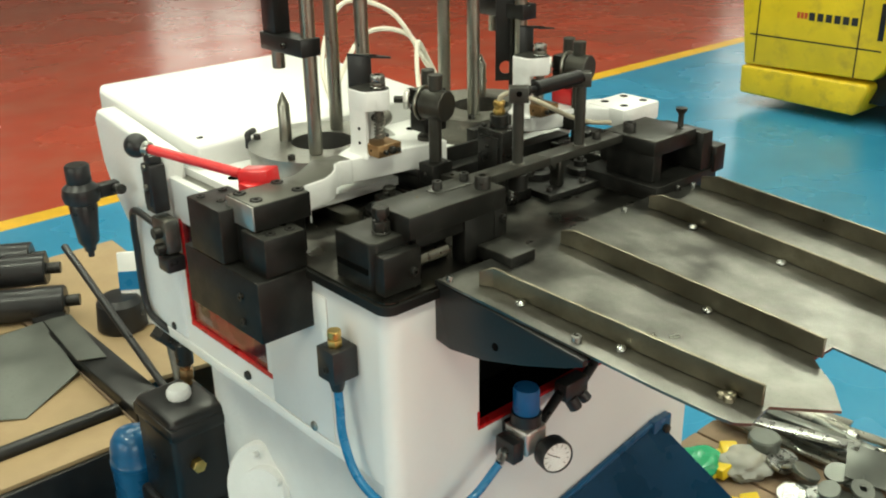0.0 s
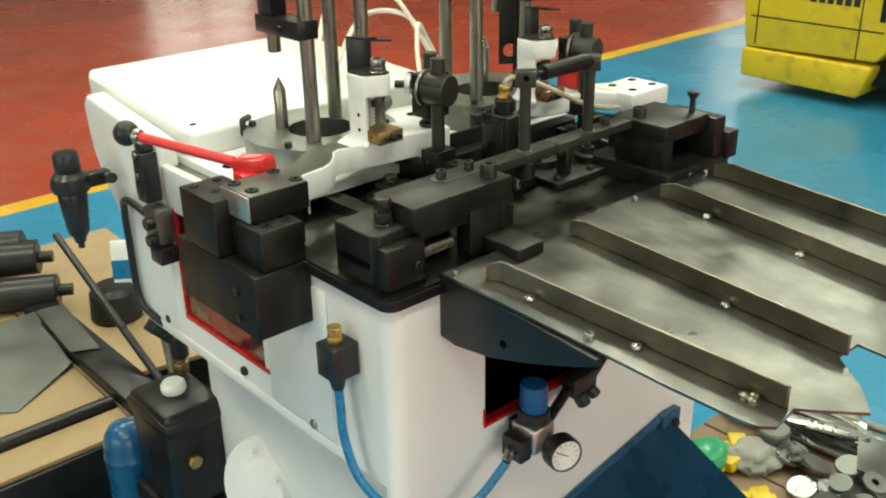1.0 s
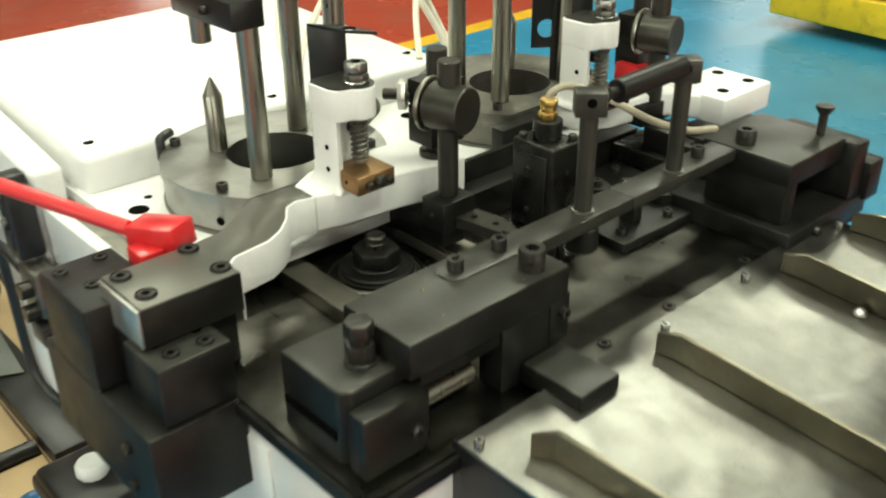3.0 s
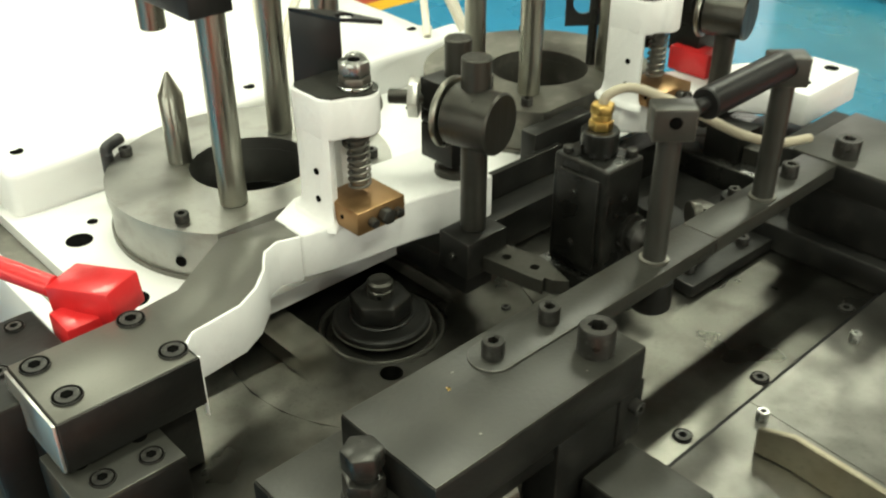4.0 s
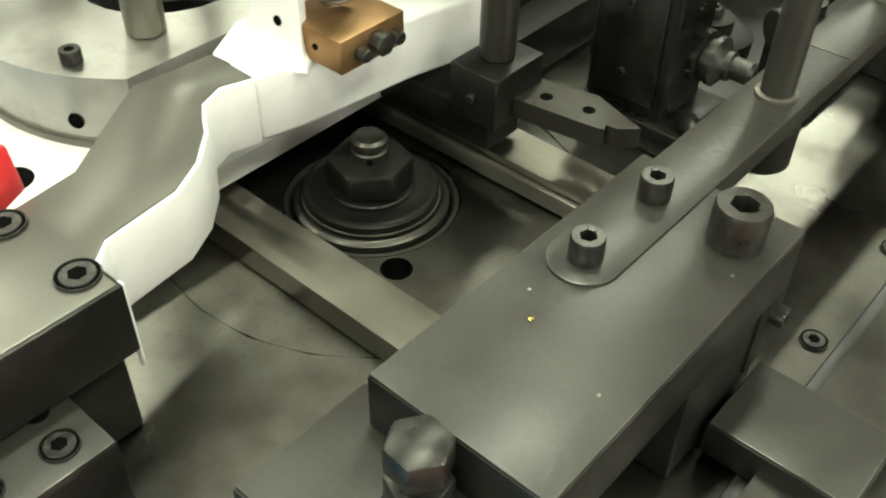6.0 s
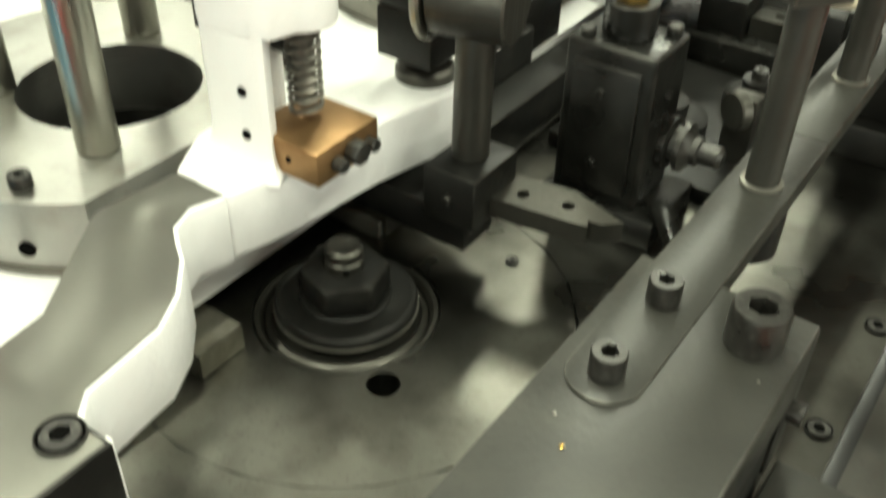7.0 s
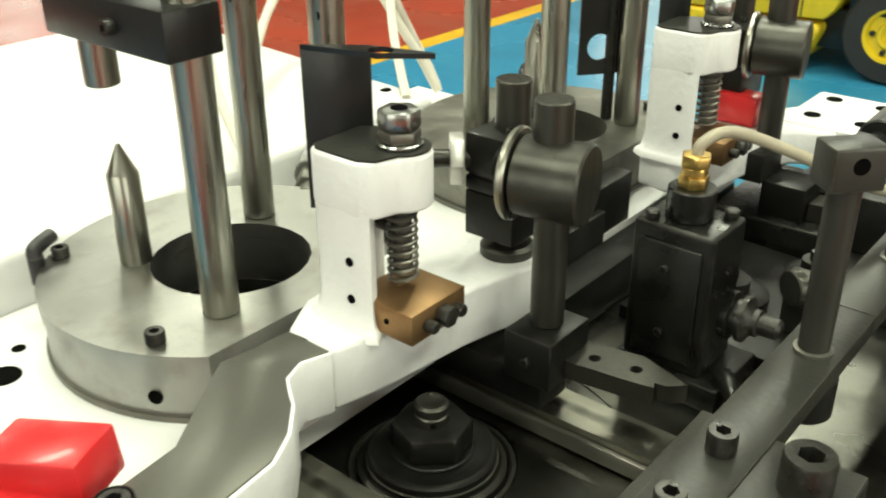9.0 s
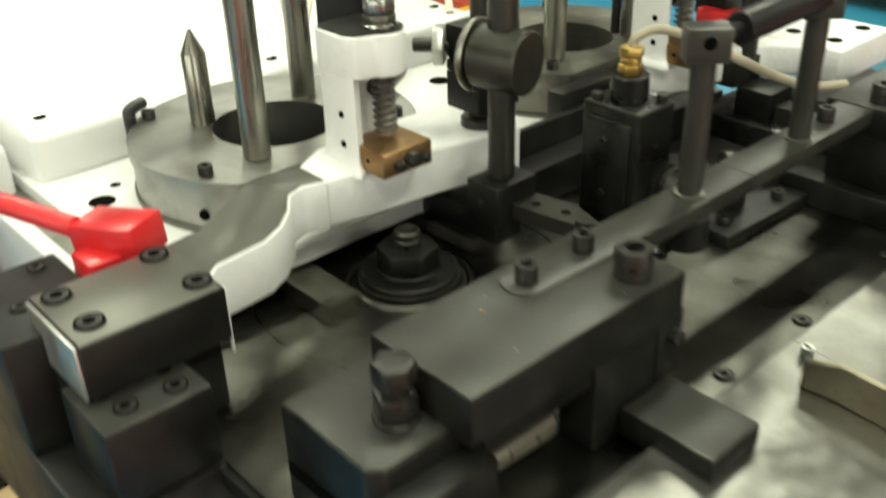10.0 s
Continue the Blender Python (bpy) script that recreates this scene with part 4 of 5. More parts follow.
    part("air_cylinder", merged(cyl((0.885, 0.864, 1.160), (0.970, 0.864, 1.162), 0.0098), cyl((0.870, 0.865, 1.160), (0.886, 0.864, 1.160), 0.0045)), BLACK_SATIN, g, "small black air cylinder")
    part("cylinder_nut", hexagon((0.868, 0.866, 1.160), (0.874, 0.866, 1.160), 0.0078), SCREW, g)
    return g


clamp_bridge()


def far_block():
    g = thing("end_block", "heavy blackened end block with screws and side lugs", "machine block", 1.10, 0.85, TABLE)
    part("upright", box(1.064, 1.084, 0.800, 0.884, 1.003, 1.0425, 0.0018), BLACK, g, "blackened upright")
    part("back_wall", box(1.084, 1.160, 0.862, 0.884, 1.003, 1.0425, 0.0010), BLACK, g, "blackened back wall of the hollow")
    topped("cap", 1.060, 1.160, 0.797, 0.890, 1.0425, PLATE + 0.0015, g, "thick blackened cover plate", 0.0016)
    part("base", box(1.052, 1.200, 0.783, 0.925, TABLE, 1.0025, 0.0018), BLACK, g, "broad black base")
    part("rear_step", box(1.10, 1.20, 0.885, 0.925, 1.003, 1.045, 0.002), BLACK, g)
    part("side_lug", box(1.161, 1.186, 0.785, 0.868, 1.003, 1.060, 0.002), BLACK, g)
    part("lug_plate", box(1.1865, 1.212, 0.778, 0.822, 0.996, 1.036, 0.002), BLACK, g)
    screw(g, (1.078, 0.856, PLATE + 0.0015), 0.0190, 0.014)
    part("thumb_screw", merged(cyl((1.150, 0.819, 1.0650), (1.150, 0.819, 1.086), 0.0042), turned(lathe([(0, 0), (0.0045, 0), (0.0085, 0.006), (0.0085, 0.009), (0, 0.010)], 20), Matrix.Translation((1.150, 0.819, 1.085)))), SCREW, g, "black thumb screw")
    screw(g, (1.10, 0.783, 0.992), 0.009, direction=(0, -1, 0))
    return g


far_block()


# ---------------------------------------------------------------- valve block with its cable
def valve_block():
    g = thing("limit_valve", "oily black limit valve with a brass fitting on top", "valve", 0.916, 0.96, TABLE)
    part("foot", box(0.892, 0.945, 0.922, 0.990, TABLE, 0.996, 0.001), OILY_BLACK, g)
    part("body", box(0.897, 0.937, 0.936, 0.985, 0.996, 1.084, 0.0025, 3), OILY_BLACK, g, "oily black valve body")
    part("face_plate", box(0.8945, 0.8972, 0.942, 0.979, 1.004, 1.075, 0.001), OILY_BLACK, g)
    for z in (1.020, 1.060):
        screw(g, (0.8948, 0.962, z), 0.0052, direction=(-1, 0, 0))
    for z in (1.022, 1.058):
        screw(g, (0.916, 0.9362, z), 0.005, direction=(0, -1, 0))
    part("cap", cyl((0.918, 0.962, 1.084), (0.918, 0.962, 1.102), 0.0135), OILY_BLACK, g, "round black cap")
    for dx, dy in ((-0.014, 0.016), (0.014, -0.018), (0.015, 0.016)):
        part("cap_nut", cyl((0.917 + dx, 0.961 + dy, 1.084), (0.917 + dx, 0.961 + dy, 1.089), 0.0042, 14), SCREW, g)
    part("brass_fitting", merged(hexagon((0.918, 0.962, 1.102), (0.918, 0.962, 1.109), 0.0088, 0.001, 10), cyl((0.918, 0.962, 1.109), (0.918, 0.962, 1.114), 0.0072), hexagon((0.918, 0.962, 1.114), (0.918, 0.962, 1.121), 0.0088, 0.0012, 25)), BRASS, g, "bright brass cable gland")
    part("cable", tube([(0.918, 0.962, 1.118), (0.920, 0.960, 1.127), (0.935, 0.950, 1.131), (0.960, 0.925, 1.118), (0.985, 0.895, 1.100), (1.02, 0.882, 1.086), (1.06, 0.878, 1.078)], 0.0034), TAN_CABLE, g, "tan cable")
    y0 = 0.936
    part("plunger", turned(lathe([(0, 0), (0.0145, 0), (0.0145, 0.004), (0.0105, 0.005), (0.0105, 0.008), (0.0135, 0.009), (0.0135, 0.012), (0.010, 0.014), (0.008, 0.016), (0.008, 0.019), (0.0062, 0.020), (0.0062, 0.030), (0.004, 0.032), (0, 0.032)], 28), along((0.928, y0, 1.026), (0.928, y0 - 1, 1.026))), SCREW, g, "ribbed steel plunger")
    part("roller", cyl((0.980, 0.9200, 1.026), (0.986, 0.9160, 1.026), 0.0110, 28), GUN, g, "worn steel roller")
    part("roller_arm", box(0.987, 1.000, 0.908, 0.926, 0.990, 1.032, 0.002), GUN, g)
    part("side_pipe", tube([(0.905, 0.925, 0.999), (0.900, 0.918, 0.998), (0.892, 0.908, 0.990)], 0.0065), OILY_BLACK, g)
    return g


valve_block()


def table_fixtures():
    """Blackened plates and rounds on the table between the two stations."""
    g = thing("guide_plates", "blackened guide plates and bosses on the table", "guide plates", 0.97, 1.0, TABLE)
    part("guide_rail", box(0.885, 1.15, 1.030, 1.055, TABLE, 1.012, 0.001), BLACK, g)
    part("ledge", box(0.892, 0.992, 1.056, 1.062, TABLE + 0.001, 1.034, 0.001), BLACK, g)
    part("rear_block", box(0.965, 1.038, 1.0625, 1.079, DECK, 1.048, 0.001), BLACK, g, "black block below the plate's flat")
    part("housing", box(1.102, 1.222, 0.926, 1.029, TABLE, 1.008, 0.002), OILY_BLACK, g, "oily black housing under the arm")
    part("far_foot", box(1.112, 1.146, 0.962, 0.995, 1.008, 1.034, 0.001), BLACK, g, "blackened foot block")
    part("far_pointer", prism([(1.120, 0.961), (1.122, 0.920), (1.134, 0.905), (1.144, 0.930), (1.142, 0.961)], 1.0085, 1.022, 0, holes=[(1.132, 0.945, 0.0035), (1.134, 0.924, 0.0035)]), GUN, g, "pointed dark steel stop plate")
    part("cover_strip", box(1.152, 1.218, 0.930, 0.990, 1.0085, 1.020, 0.002), BLACK, g)
    part("slide_plate", prism([(0.95, 0.89), (1.09, 0.885), (1.10, 1.02), (0.955, 1.02)], TABLE, 0.990, 0.001), BLACK, g, "dark oily plate")
    for x, y, r in ((1.00, 0.965, 0.026), (1.06, 0.93, 0.02)):
        part("boss", turned(lathe([(0, 0), (r, 0), (r, 0.010), (r * 0.8, 0.012), (r * 0.5, 0.012), (r * 0.5, 0.02), (0, 0.02)], 32), Matrix.Translation((x, y, 0.990))), BLACK, g, "round black boss")
        screw(g, (x, y, 1.010), 0.010)
    for x, y in ((0.965, 0.905), (1.03, 0.90), (1.075, 1.00)):
        screw(g, (x, y, 0.990), 0.010)
    return g


table_fixtures()


# ---------------------------------------------------------------- moving parts of the press
def feed_slide():
    """Two drilled rails that shuttle across the table; modelled at the forward end of the stroke."""
    g = thing("feed_slide", "pair of drilled worn steel slide rails on the table", "slide", 0.78, 1.02, TABLE)
    for x0, x1, line in ((0.687, 0.713, 0.6995), (0.819, 0.845, 0.8320)):
        holes = [(line + 0.0005, 0.9455 + 0.0133 * i, 0.0042) for i in range(13)] + [(line + 0.001, 0.9235, 0.0080)]
        part("rail", prism([(x0, 0.800), (x1, 0.800), (x1, 1.175), (x0, 1.175)], TABLE + 0.0006, 0.9945, 0, holes=holes), RAIL, g, "worn steel rail with a row of holes", smooth=25)
        part("wear_strip", box(x0 + 0.003 if x0 < 0.8 else x0 - 0.004, x0 + 0.004 if x0 < 0.8 else x0 - 0.0005, 0.802, 1.15, TABLE + 0.0007, 0.9905, 0.0006), DULL_STEEL, g)
    return g


def spindle():
    """The spindle disc with its large nut."""
    x, y = 0.763, 1.0205
    g = thing("spindle", "dark worn spindle disc with a large hexagon nut", "spindle", x, y, TABLE - 0.012)
    part("shaft", cyl((x, y, TABLE - 0.0185), (x, y, TABLE + 0.004), 0.024), BLACK, g)
    part("disc", turned(lathe([(0, 0.003), (0.0335, 0.003), (0.0345, 0.0042), (0.0345, 0.0078), (0.0335, 0.009), (0.0315, 0.0092), (0.0305, 0.0086), (0.022, 0.0090), (0, 0.0092)], 56), Matrix.Translation((x, y, TABLE))), BLACK, g, "dark worn disc")
    part("rim", turned(lathe([(0.0338, 0.0030), (0.0352, 0.0032), (0.0352, 0.0040), (0.0338, 0.0042)], 56), Matrix.Translation((x, y, TABLE))), DULL_STEEL, g, "worn rim")
    part("nut_washer", cyl((x, y, TABLE + 0.009), (x, y, TABLE + 0.0112), 0.0225, 36), BLACK, g)
    part("large_nut", hexagon((x, y, TABLE + 0.0112), (x, y, TABLE + 0.026), 0.0222, 0.0026, 14), BLACK, g, "large black hexagon nut")
    part("stud", turned(lathe([(0, 0), (0.0092, 0), (0.0092, 0.0050), (0.0082, 0.0058), (0.0082, 0.0070), (0.0092, 0.0078), (0.0090, 0.0108), (0.0074, 0.0122), (0.0050, 0.0112), (0, 0.0104)], 28), Matrix.Translation((x, y, TABLE + 0.026))), GUN, g, "worn bright stud end")
    # near-black disc painted as the shade of a small hole
    part("stud_hole_shade", cyl((x - 0.0063, y - 0.0063, TABLE + 0.0286), (x - 0.0068, y - 0.0068, TABLE + 0.0286), 0.0017, 10), RECESS_SHADE, g)
    return g


def ejector():
    """The ring below the disc that lifts and drops at every stroke."""
    x, y = 0.763, 1.0205
    g = thing("ejector_ring", "worn steel ejector ring below the spindle disc", "ring", x, y, TABLE)
    part("ring", turned(lathe([(0.0245, -0.010), (0.0398, -0.010), (0.0398, 0.0005), (0.0385, 0.0018), (0.0368, 0.0022), (0.0355, 0.0012), (0.0245, 0.0012)], 56), Matrix.Translation((x, y, TABLE))), GUN, g, "dark worn steel ring")
    return g


spindle()
SLIDE, EJECTOR = feed_slide(), ejector()


# ---------------------------------------------------------------- red lever and the blackened side bracket
def side_bracket():
    g = thing("side_bracket", "stack of blackened steel blocks bolted to the casing", "bracket", 0.54, 1.03, 0.87)
    part("lower_box", box(0.500, 0.5775, 0.945, 1.122, 0.898, 0.979, 0.002), BLACK, g, "large plain blackened block")
    part("rear_block", box(0.500, 0.560, 1.020, 1.100, 0.980, 1.050, 0.002), BLACK, g, "upright black block")
    topped("front_block", 0.516, 0.574, 0.948, 1.000, 0.980, 1.0285, g, "stepped black block", 0.0018)
    part("filler", box(0.522, 0.600, 0.985, 1.036, 0.981, 1.0295, 0.001), BLACK, g)
    for x, y in ((0.534, 0.962), (0.560, 0.960)):
        sunk_screw(g, (x, y, 1.0285), 0.013)
    hole_mark(g, (0.530, 0.980, 1.0287), 0.0042)
    hole_mark(g, (0.562, 0.978, 1.0287), 0.0042)
    for x, y in ((0.512, 1.085), (0.522, 1.052), (0.545, 1.088)):
        sunk_screw(g, (x, y, 1.050), 0.011)
    for z in (0.915, 0.950):
        screw(g, (0.4995, 0.985, z), 0.010, 0.003, direction=(-1, 0, 0))
    return g


side_bracket()


def red_lever():
    g = thing("hand_lever", "bright red hand lever with a black ball knob", "lever", 0.56, 1.06, 1.05)
    a, b = Vector((0.512, 1.212, 1.084)), Vector((0.572, 1.088, 1.066))
    part("handle", cyl(a, b, 0.0066, 24), RED, g, "red painted round handle")
    blk = merged(turned(box(-0.014, 0.015, -0.020, 0.026, -0.011, 0.011, 0.002), Matrix.Translation((0.590, 1.068, 1.062)) @ pose(0, 0, 0, -6, 0, 26)),
                 box(0.562, 0.586, 1.052, 1.078, 1.010, 1.058, 0.002))
    part("hub", blk, RED, g, "red painted lever hub")
    k = a + (a - b).normalized() * 0.022
    part("ferrule", cyl(a, a + (a - b).normalized() * 0.010, 0.0095), ZINC, g)
    part("knob", turned(lathe([(0, -0.0168)] + [(0.0168 * math.sin(math.radians(t)), -0.0168 * math.cos(math.radians(t))) for t in range(15, 166, 15)] + [(0, 0.0168)], 24), Matrix.Translation(k)), PLASTIC, g, "black ball knob")
    return g


red_lever()


# ---------------------------------------------------------------- chute
def chute_z(y):
    return 0.990 - (0.790 - y) * 0.068


def sheet(points, thick):
    """A sloping sheet of the given outline."""
    bm = prism(points, 0, thick, 0)
    for v in bm.verts:
        v.co.z += chute_z(v.co.y) - thick
    return bm


def wall_strip(points, h, thick=0.0042, sag=0.0):
    """An upright strip that follows points on the chute; its top end is rounded down."""
    bm = bmesh.new()
    n = len(points)
    rows = []
    for i, (x, y) in enumerate(points):
        px, py = points[max(i - 1, 0)]
        qx, qy = points[min(i + 1, n - 1)]
        d = Vector((qx - px, qy - py)).normalized()
        nx, ny = -d.y * thick / 2, d.x * thick / 2
        z = chute_z(y)
        hh = h * (0.72 if i == 0 else (1.0 if i < n - 1 else 0.97)) + random.uniform(-0.0006, 0.0006)
        rows.append([bm.verts.new(c) for c in ((x + nx, y + ny, z), (x - nx, y - ny, z), (x - nx, y - ny, z + hh), (x + nx, y + ny, z + hh))])
    for a, b in zip(rows, rows[1:]):
        for k in range(4):
            bm.faces.new((a[k], a[(k + 1) % 4], b[(k + 1) % 4], b[k]))
    bm.faces.new(rows[0])
    bm.faces.new(rows[-1][::-1])
    bmesh.ops.recalc_face_normals(bm, faces=bm.faces)
    return bevelled(bm, 0.0008, 1)


def chute():
    g = thing("outfeed_chute", "bare steel outfeed chute with four divider strips", "chute", 0.88, 0.60, 0.97)
    outline = [(0.648, 0.792), (0.652, 0.70), (0.662, 0.50), (0.668, 0.432), (0.672, 0.415), (0.684, 0.404), (0.720, 0.408), (0.767, 0.360), (0.800, 0.385), (0.832, 0.424), (0.868, 0.422)]
    part("bed", sheet(outline + [(0.868, 0.792)], 0.003), CHUTE, g, "bare steel bed sheet")
    part("bed_second", sheet([(0.8685, 0.792), (0.8685, 0.36), (0.95, 0.30), (1.02, 0.40), (1.150, 0.42), (1.150, 0.745), (1.135, 0.792)], 0.0026), CHUTE, g, "second bare steel bed sheet")
    strips = {
        "a": [(0.676, 0.752), (0.686, 0.738), (0.690, 0.69), (0.698, 0.60), (0.707, 0.50), (0.716, 0.412)],
        "b": [(0.834, 0.768), (0.8375, 0.748), (0.838, 0.68), (0.8385, 0.58), (0.839, 0.50), (0.840, 0.418)],
        "c": [(1.015, 0.768), (1.018, 0.748), (1.018, 0.68), (1.015, 0.56), (1.010, 0.46), (1.005, 0.40)],
        "d": [(1.134, 0.765), (1.138, 0.74), (1.140, 0.66), (1.140, 0.56), (1.138, 0.48), (1.135, 0.42)],
    }
    for pts in strips.values():
        part("divider", wall_strip(pts, 0.024), STRIP, g, "bent upright divider strip")
    # screws, rivets and weld lumps
    for x, y in ((0.655, 0.779), (0.860, 0.779), (0.975, 0.779), (1.128, 0.774)):
        screw(g, (x, y, chute_z(y)), 0.0075, 0.007, mat=ZINC)
    screw(g, (0.668, 0.600, chute_z(0.6)), 0.011, 0.007, mat=ZINC)
    for x, y in ((0.679, 0.690), (0.691, 0.560), (1.006, 0.690), (1.003, 0.56), (0.829, 0.55)):
        lump = lathe([(0, 0), (0.005, 0), (0.0062, 0.0015), (0.005, 0.004), (0.002, 0.0055), (0, 0.0056)], 14)
        for v in lump.verts:
            v.co.x *= random.uniform(0.8, 1.25)
        part("weld", turned(lump, Matrix.Translation((x, y, chute_z(y)))), ZINC, g, "lump of weld")
    for x, y in ((0.700, 0.446), (0.706, 0.440), (0.699, 0.438)):
        part("weld", turned(lathe([(0, 0), (0.006, 0), (0.005, 0.004), (0.002, 0.006), (0, 0.006)], 12), Matrix.Translation((x, y, chute_z(y)))), STRIP, g, "burnt lump of weld")
    # black side bracket below
    prof = [(0.800, 0.982), (0.800, 0.908), (0.775, 0.904), (0.72, 0.912), (0.66, 0.930), (0.60, 0.952), (0.575, 0.963), (0.575, chute_z(0.575) - 0.0045), (0.80, chute_z(0.8) - 0.0045)]
    for x in (0.650, 1.10):
        bm = prism([(y, z) for y, z in prof], 0, 0.008, 0.0008)
        part("side_plate", turned(bm, Matrix.Translation((x, 0, 0)) @ Matrix(((0, 0, 1, 0), (1, 0, 0, 0), (0, 1, 0, 0), (0, 0, 0, 1)))), BLACK_SATIN, g, "black tapered side plate")
    part("cross_plate", box(0.6585, 1.0995, 0.786, 0.799, 0.912, 0.982, 0.001), BLACK_SATIN, g)
    hole_mark(g, (0.6497, 0.70, 0.937), 0.0045, (-1, 0, 0))
    return g


chute()


# ---------------------------------------------------------------- air service parts on the casing
def front_regulator():
    g = thing("air_regulator", "air regulator with a blue knob and a round gauge", "regulator", 0.83, 0.76, 0.66)
    part("body", box(0.795, 0.845, 0.742, 0.790, 0.668, 0.716, 0.006, 3), ALU, g, "cast aluminium body")
    part("inlet_block", box(0.770, 0.7945, 0.746, 0.786, 0.664, 0.704, 0.003), PLASTIC, g, "black inlet block")
    part("neck", cyl((0.820, 0.766, 0.716), (0.820, 0.766, 0.738), 0.0245), PLASTIC, g, "black ribbed collar")
    part("knob", turned(lathe([(0, 0)] + [(0.0205, 0), (0.0215, 0.004), (0.021, 0.040), (0.0195, 0.045), (0, 0.046)], 32), Matrix.Translation((0.820, 0.766, 0.738))), BLUE_CAP, g, "blue adjusting knob")
    ga, gb = Vector((0.842, 0.735, 0.668)), Vector((0.842, 0.735, 0.668)) + Vector((-0.30, -0.95, 0.06)).normalized() * 0.026
    part("gauge_case", turned(lathe([(0, 0), (0.0275, 0), (0.0300, 0.003), (0.0300, 0.022), (0.0275, 0.026), (0.0262, 0.026), (0.0262, 0.022), (0, 0.022)], 40), along(ga, gb)), PLASTIC, g, "black round gauge case")
    m = along(ga, gb)
    dial = part("gauge_dial", turned(lathe([(0, 0.0222), (0.0260, 0.0222), (0.0260, 0.0226), (0, 0.0226)], 40), m), DIAL, g, "white gauge dial")
    ticks = [turned(box(-0.0005, 0.0005, 0.0180 if i % 2 else 0.0165, 0.0228, 0.0227, 0.0229, 0), m @ pose(0, 0, 0, 0, 0, 225 - i * 27 - 90)) for i in range(11)]
    part("scale_marks", merged(*ticks), INK, dial)
    part("needle", turned(box(-0.0008, 0.0008, -0.006, 0.0195, 0.0230, 0.0234, 0), m @ pose(0, 0, 0, 0, 0, 60)), INK, dial)
    part("gauge_glass", turned(lathe([(0, 0.0245), (0.0260, 0.0245), (0.0260, 0.0252), (0, 0.0252)], 40), m), GAUGE_GLASS, g).visible_shadow = False
    part("gauge_stem", cyl((0.842, 0.745, 0.682), (0.842, 0.732, 0.672), 0.006), BRASS, g)
    part("outlet", merged(cyl((0.845, 0.766, 0.692), (0.930, 0.786, 0.716), 0.0085), box(0.925, 0.985, 0.770, 0.798, 0.702, 0.738, 0.005), cyl((0.945, 0.778, 0.704), (0.952, 0.770, 0.684), 0.012), cyl((0.972, 0.778, 0.704), (0.980, 0.770, 0.690), 0.011), cyl((0.985, 0.782, 0.722), (1.025, 0.790, 0.738), 0.0085)), PLASTIC, g, "black outlet fittings and valve")
    part("outlet_tube", tube([(1.020, 0.788, 0.736), (1.05, 0.786, 0.746), (1.11, 0.784, 0.750)], 0.005), BLUE_HOSE, g)
    part("elbow_nut", merged(hexagon((0.770, 0.766, 0.684), (0.760, 0.762, 0.680), 0.0085), cyl((0.761, 0.762, 0.6805), (0.749, 0.758, 0.675), 0.007)), ZINC, g, "nickel push-in fitting")
    part("mounting", box(0.80, 0.84, 0.790, 0.7985, 0.672, 0.712, 0.001), BLACK_SATIN, g)
    g.scale = (0.8, 0.86, 0.8)
    g.location += Vector((-0.046, 0.002, 0.045))
    return g


front_regulator()


def hose_and_solenoid():
    g = thing("air_connector", "black square air connector with brass top and blue hose", "connector", 0.555, 0.88, 0.88)
    part("body", box(0.540, 0.5765, 0.858, 0.892, 0.862, 0.905, 0.002), PLASTIC, g, "black square body")
    part("spigot", turned(lathe([(0, 0), (0.0115, 0), (0.009, 0.012), (0.0075, 0.018), (0, 0.018)], 20), Matrix.Translation((0.556, 0.875, 0.862)) @ pose(0, 0, 0, 180)), PLASTIC, g)
    part("brass_top", merged(hexagon((0.556, 0.875, 0.905), (0.556, 0.875, 0.914), 0.0095, 0.001), cyl((0.556, 0.875, 0.914), (0.556, 0.875, 0.918), 0.0065), cyl((0.556, 0.875, 0.918), (0.556, 0.875, 0.926), 0.0085)), BRASS, g, "brass hose fitting")
    screw(g, (0.540, 0.873, 0.878), 0.010, 0.002, direction=(-1, 0, 0))
    part("hose", tube([(0.556, 0.875, 0.850), (0.556, 0.873, 0.82), (0.553, 0.866, 0.782), (0.556, 0.847, 0.734), (0.572, 0.818, 0.698), (0.600, 0.792, 0.677), (0.635, 0.774, 0.670), (0.676, 0.764, 0.683), (0.718, 0.759, 0.716)], 0.0056, 10, 14), BLUE_HOSE, g, "bright blue air hose")
    return g


hose_and_solenoid()


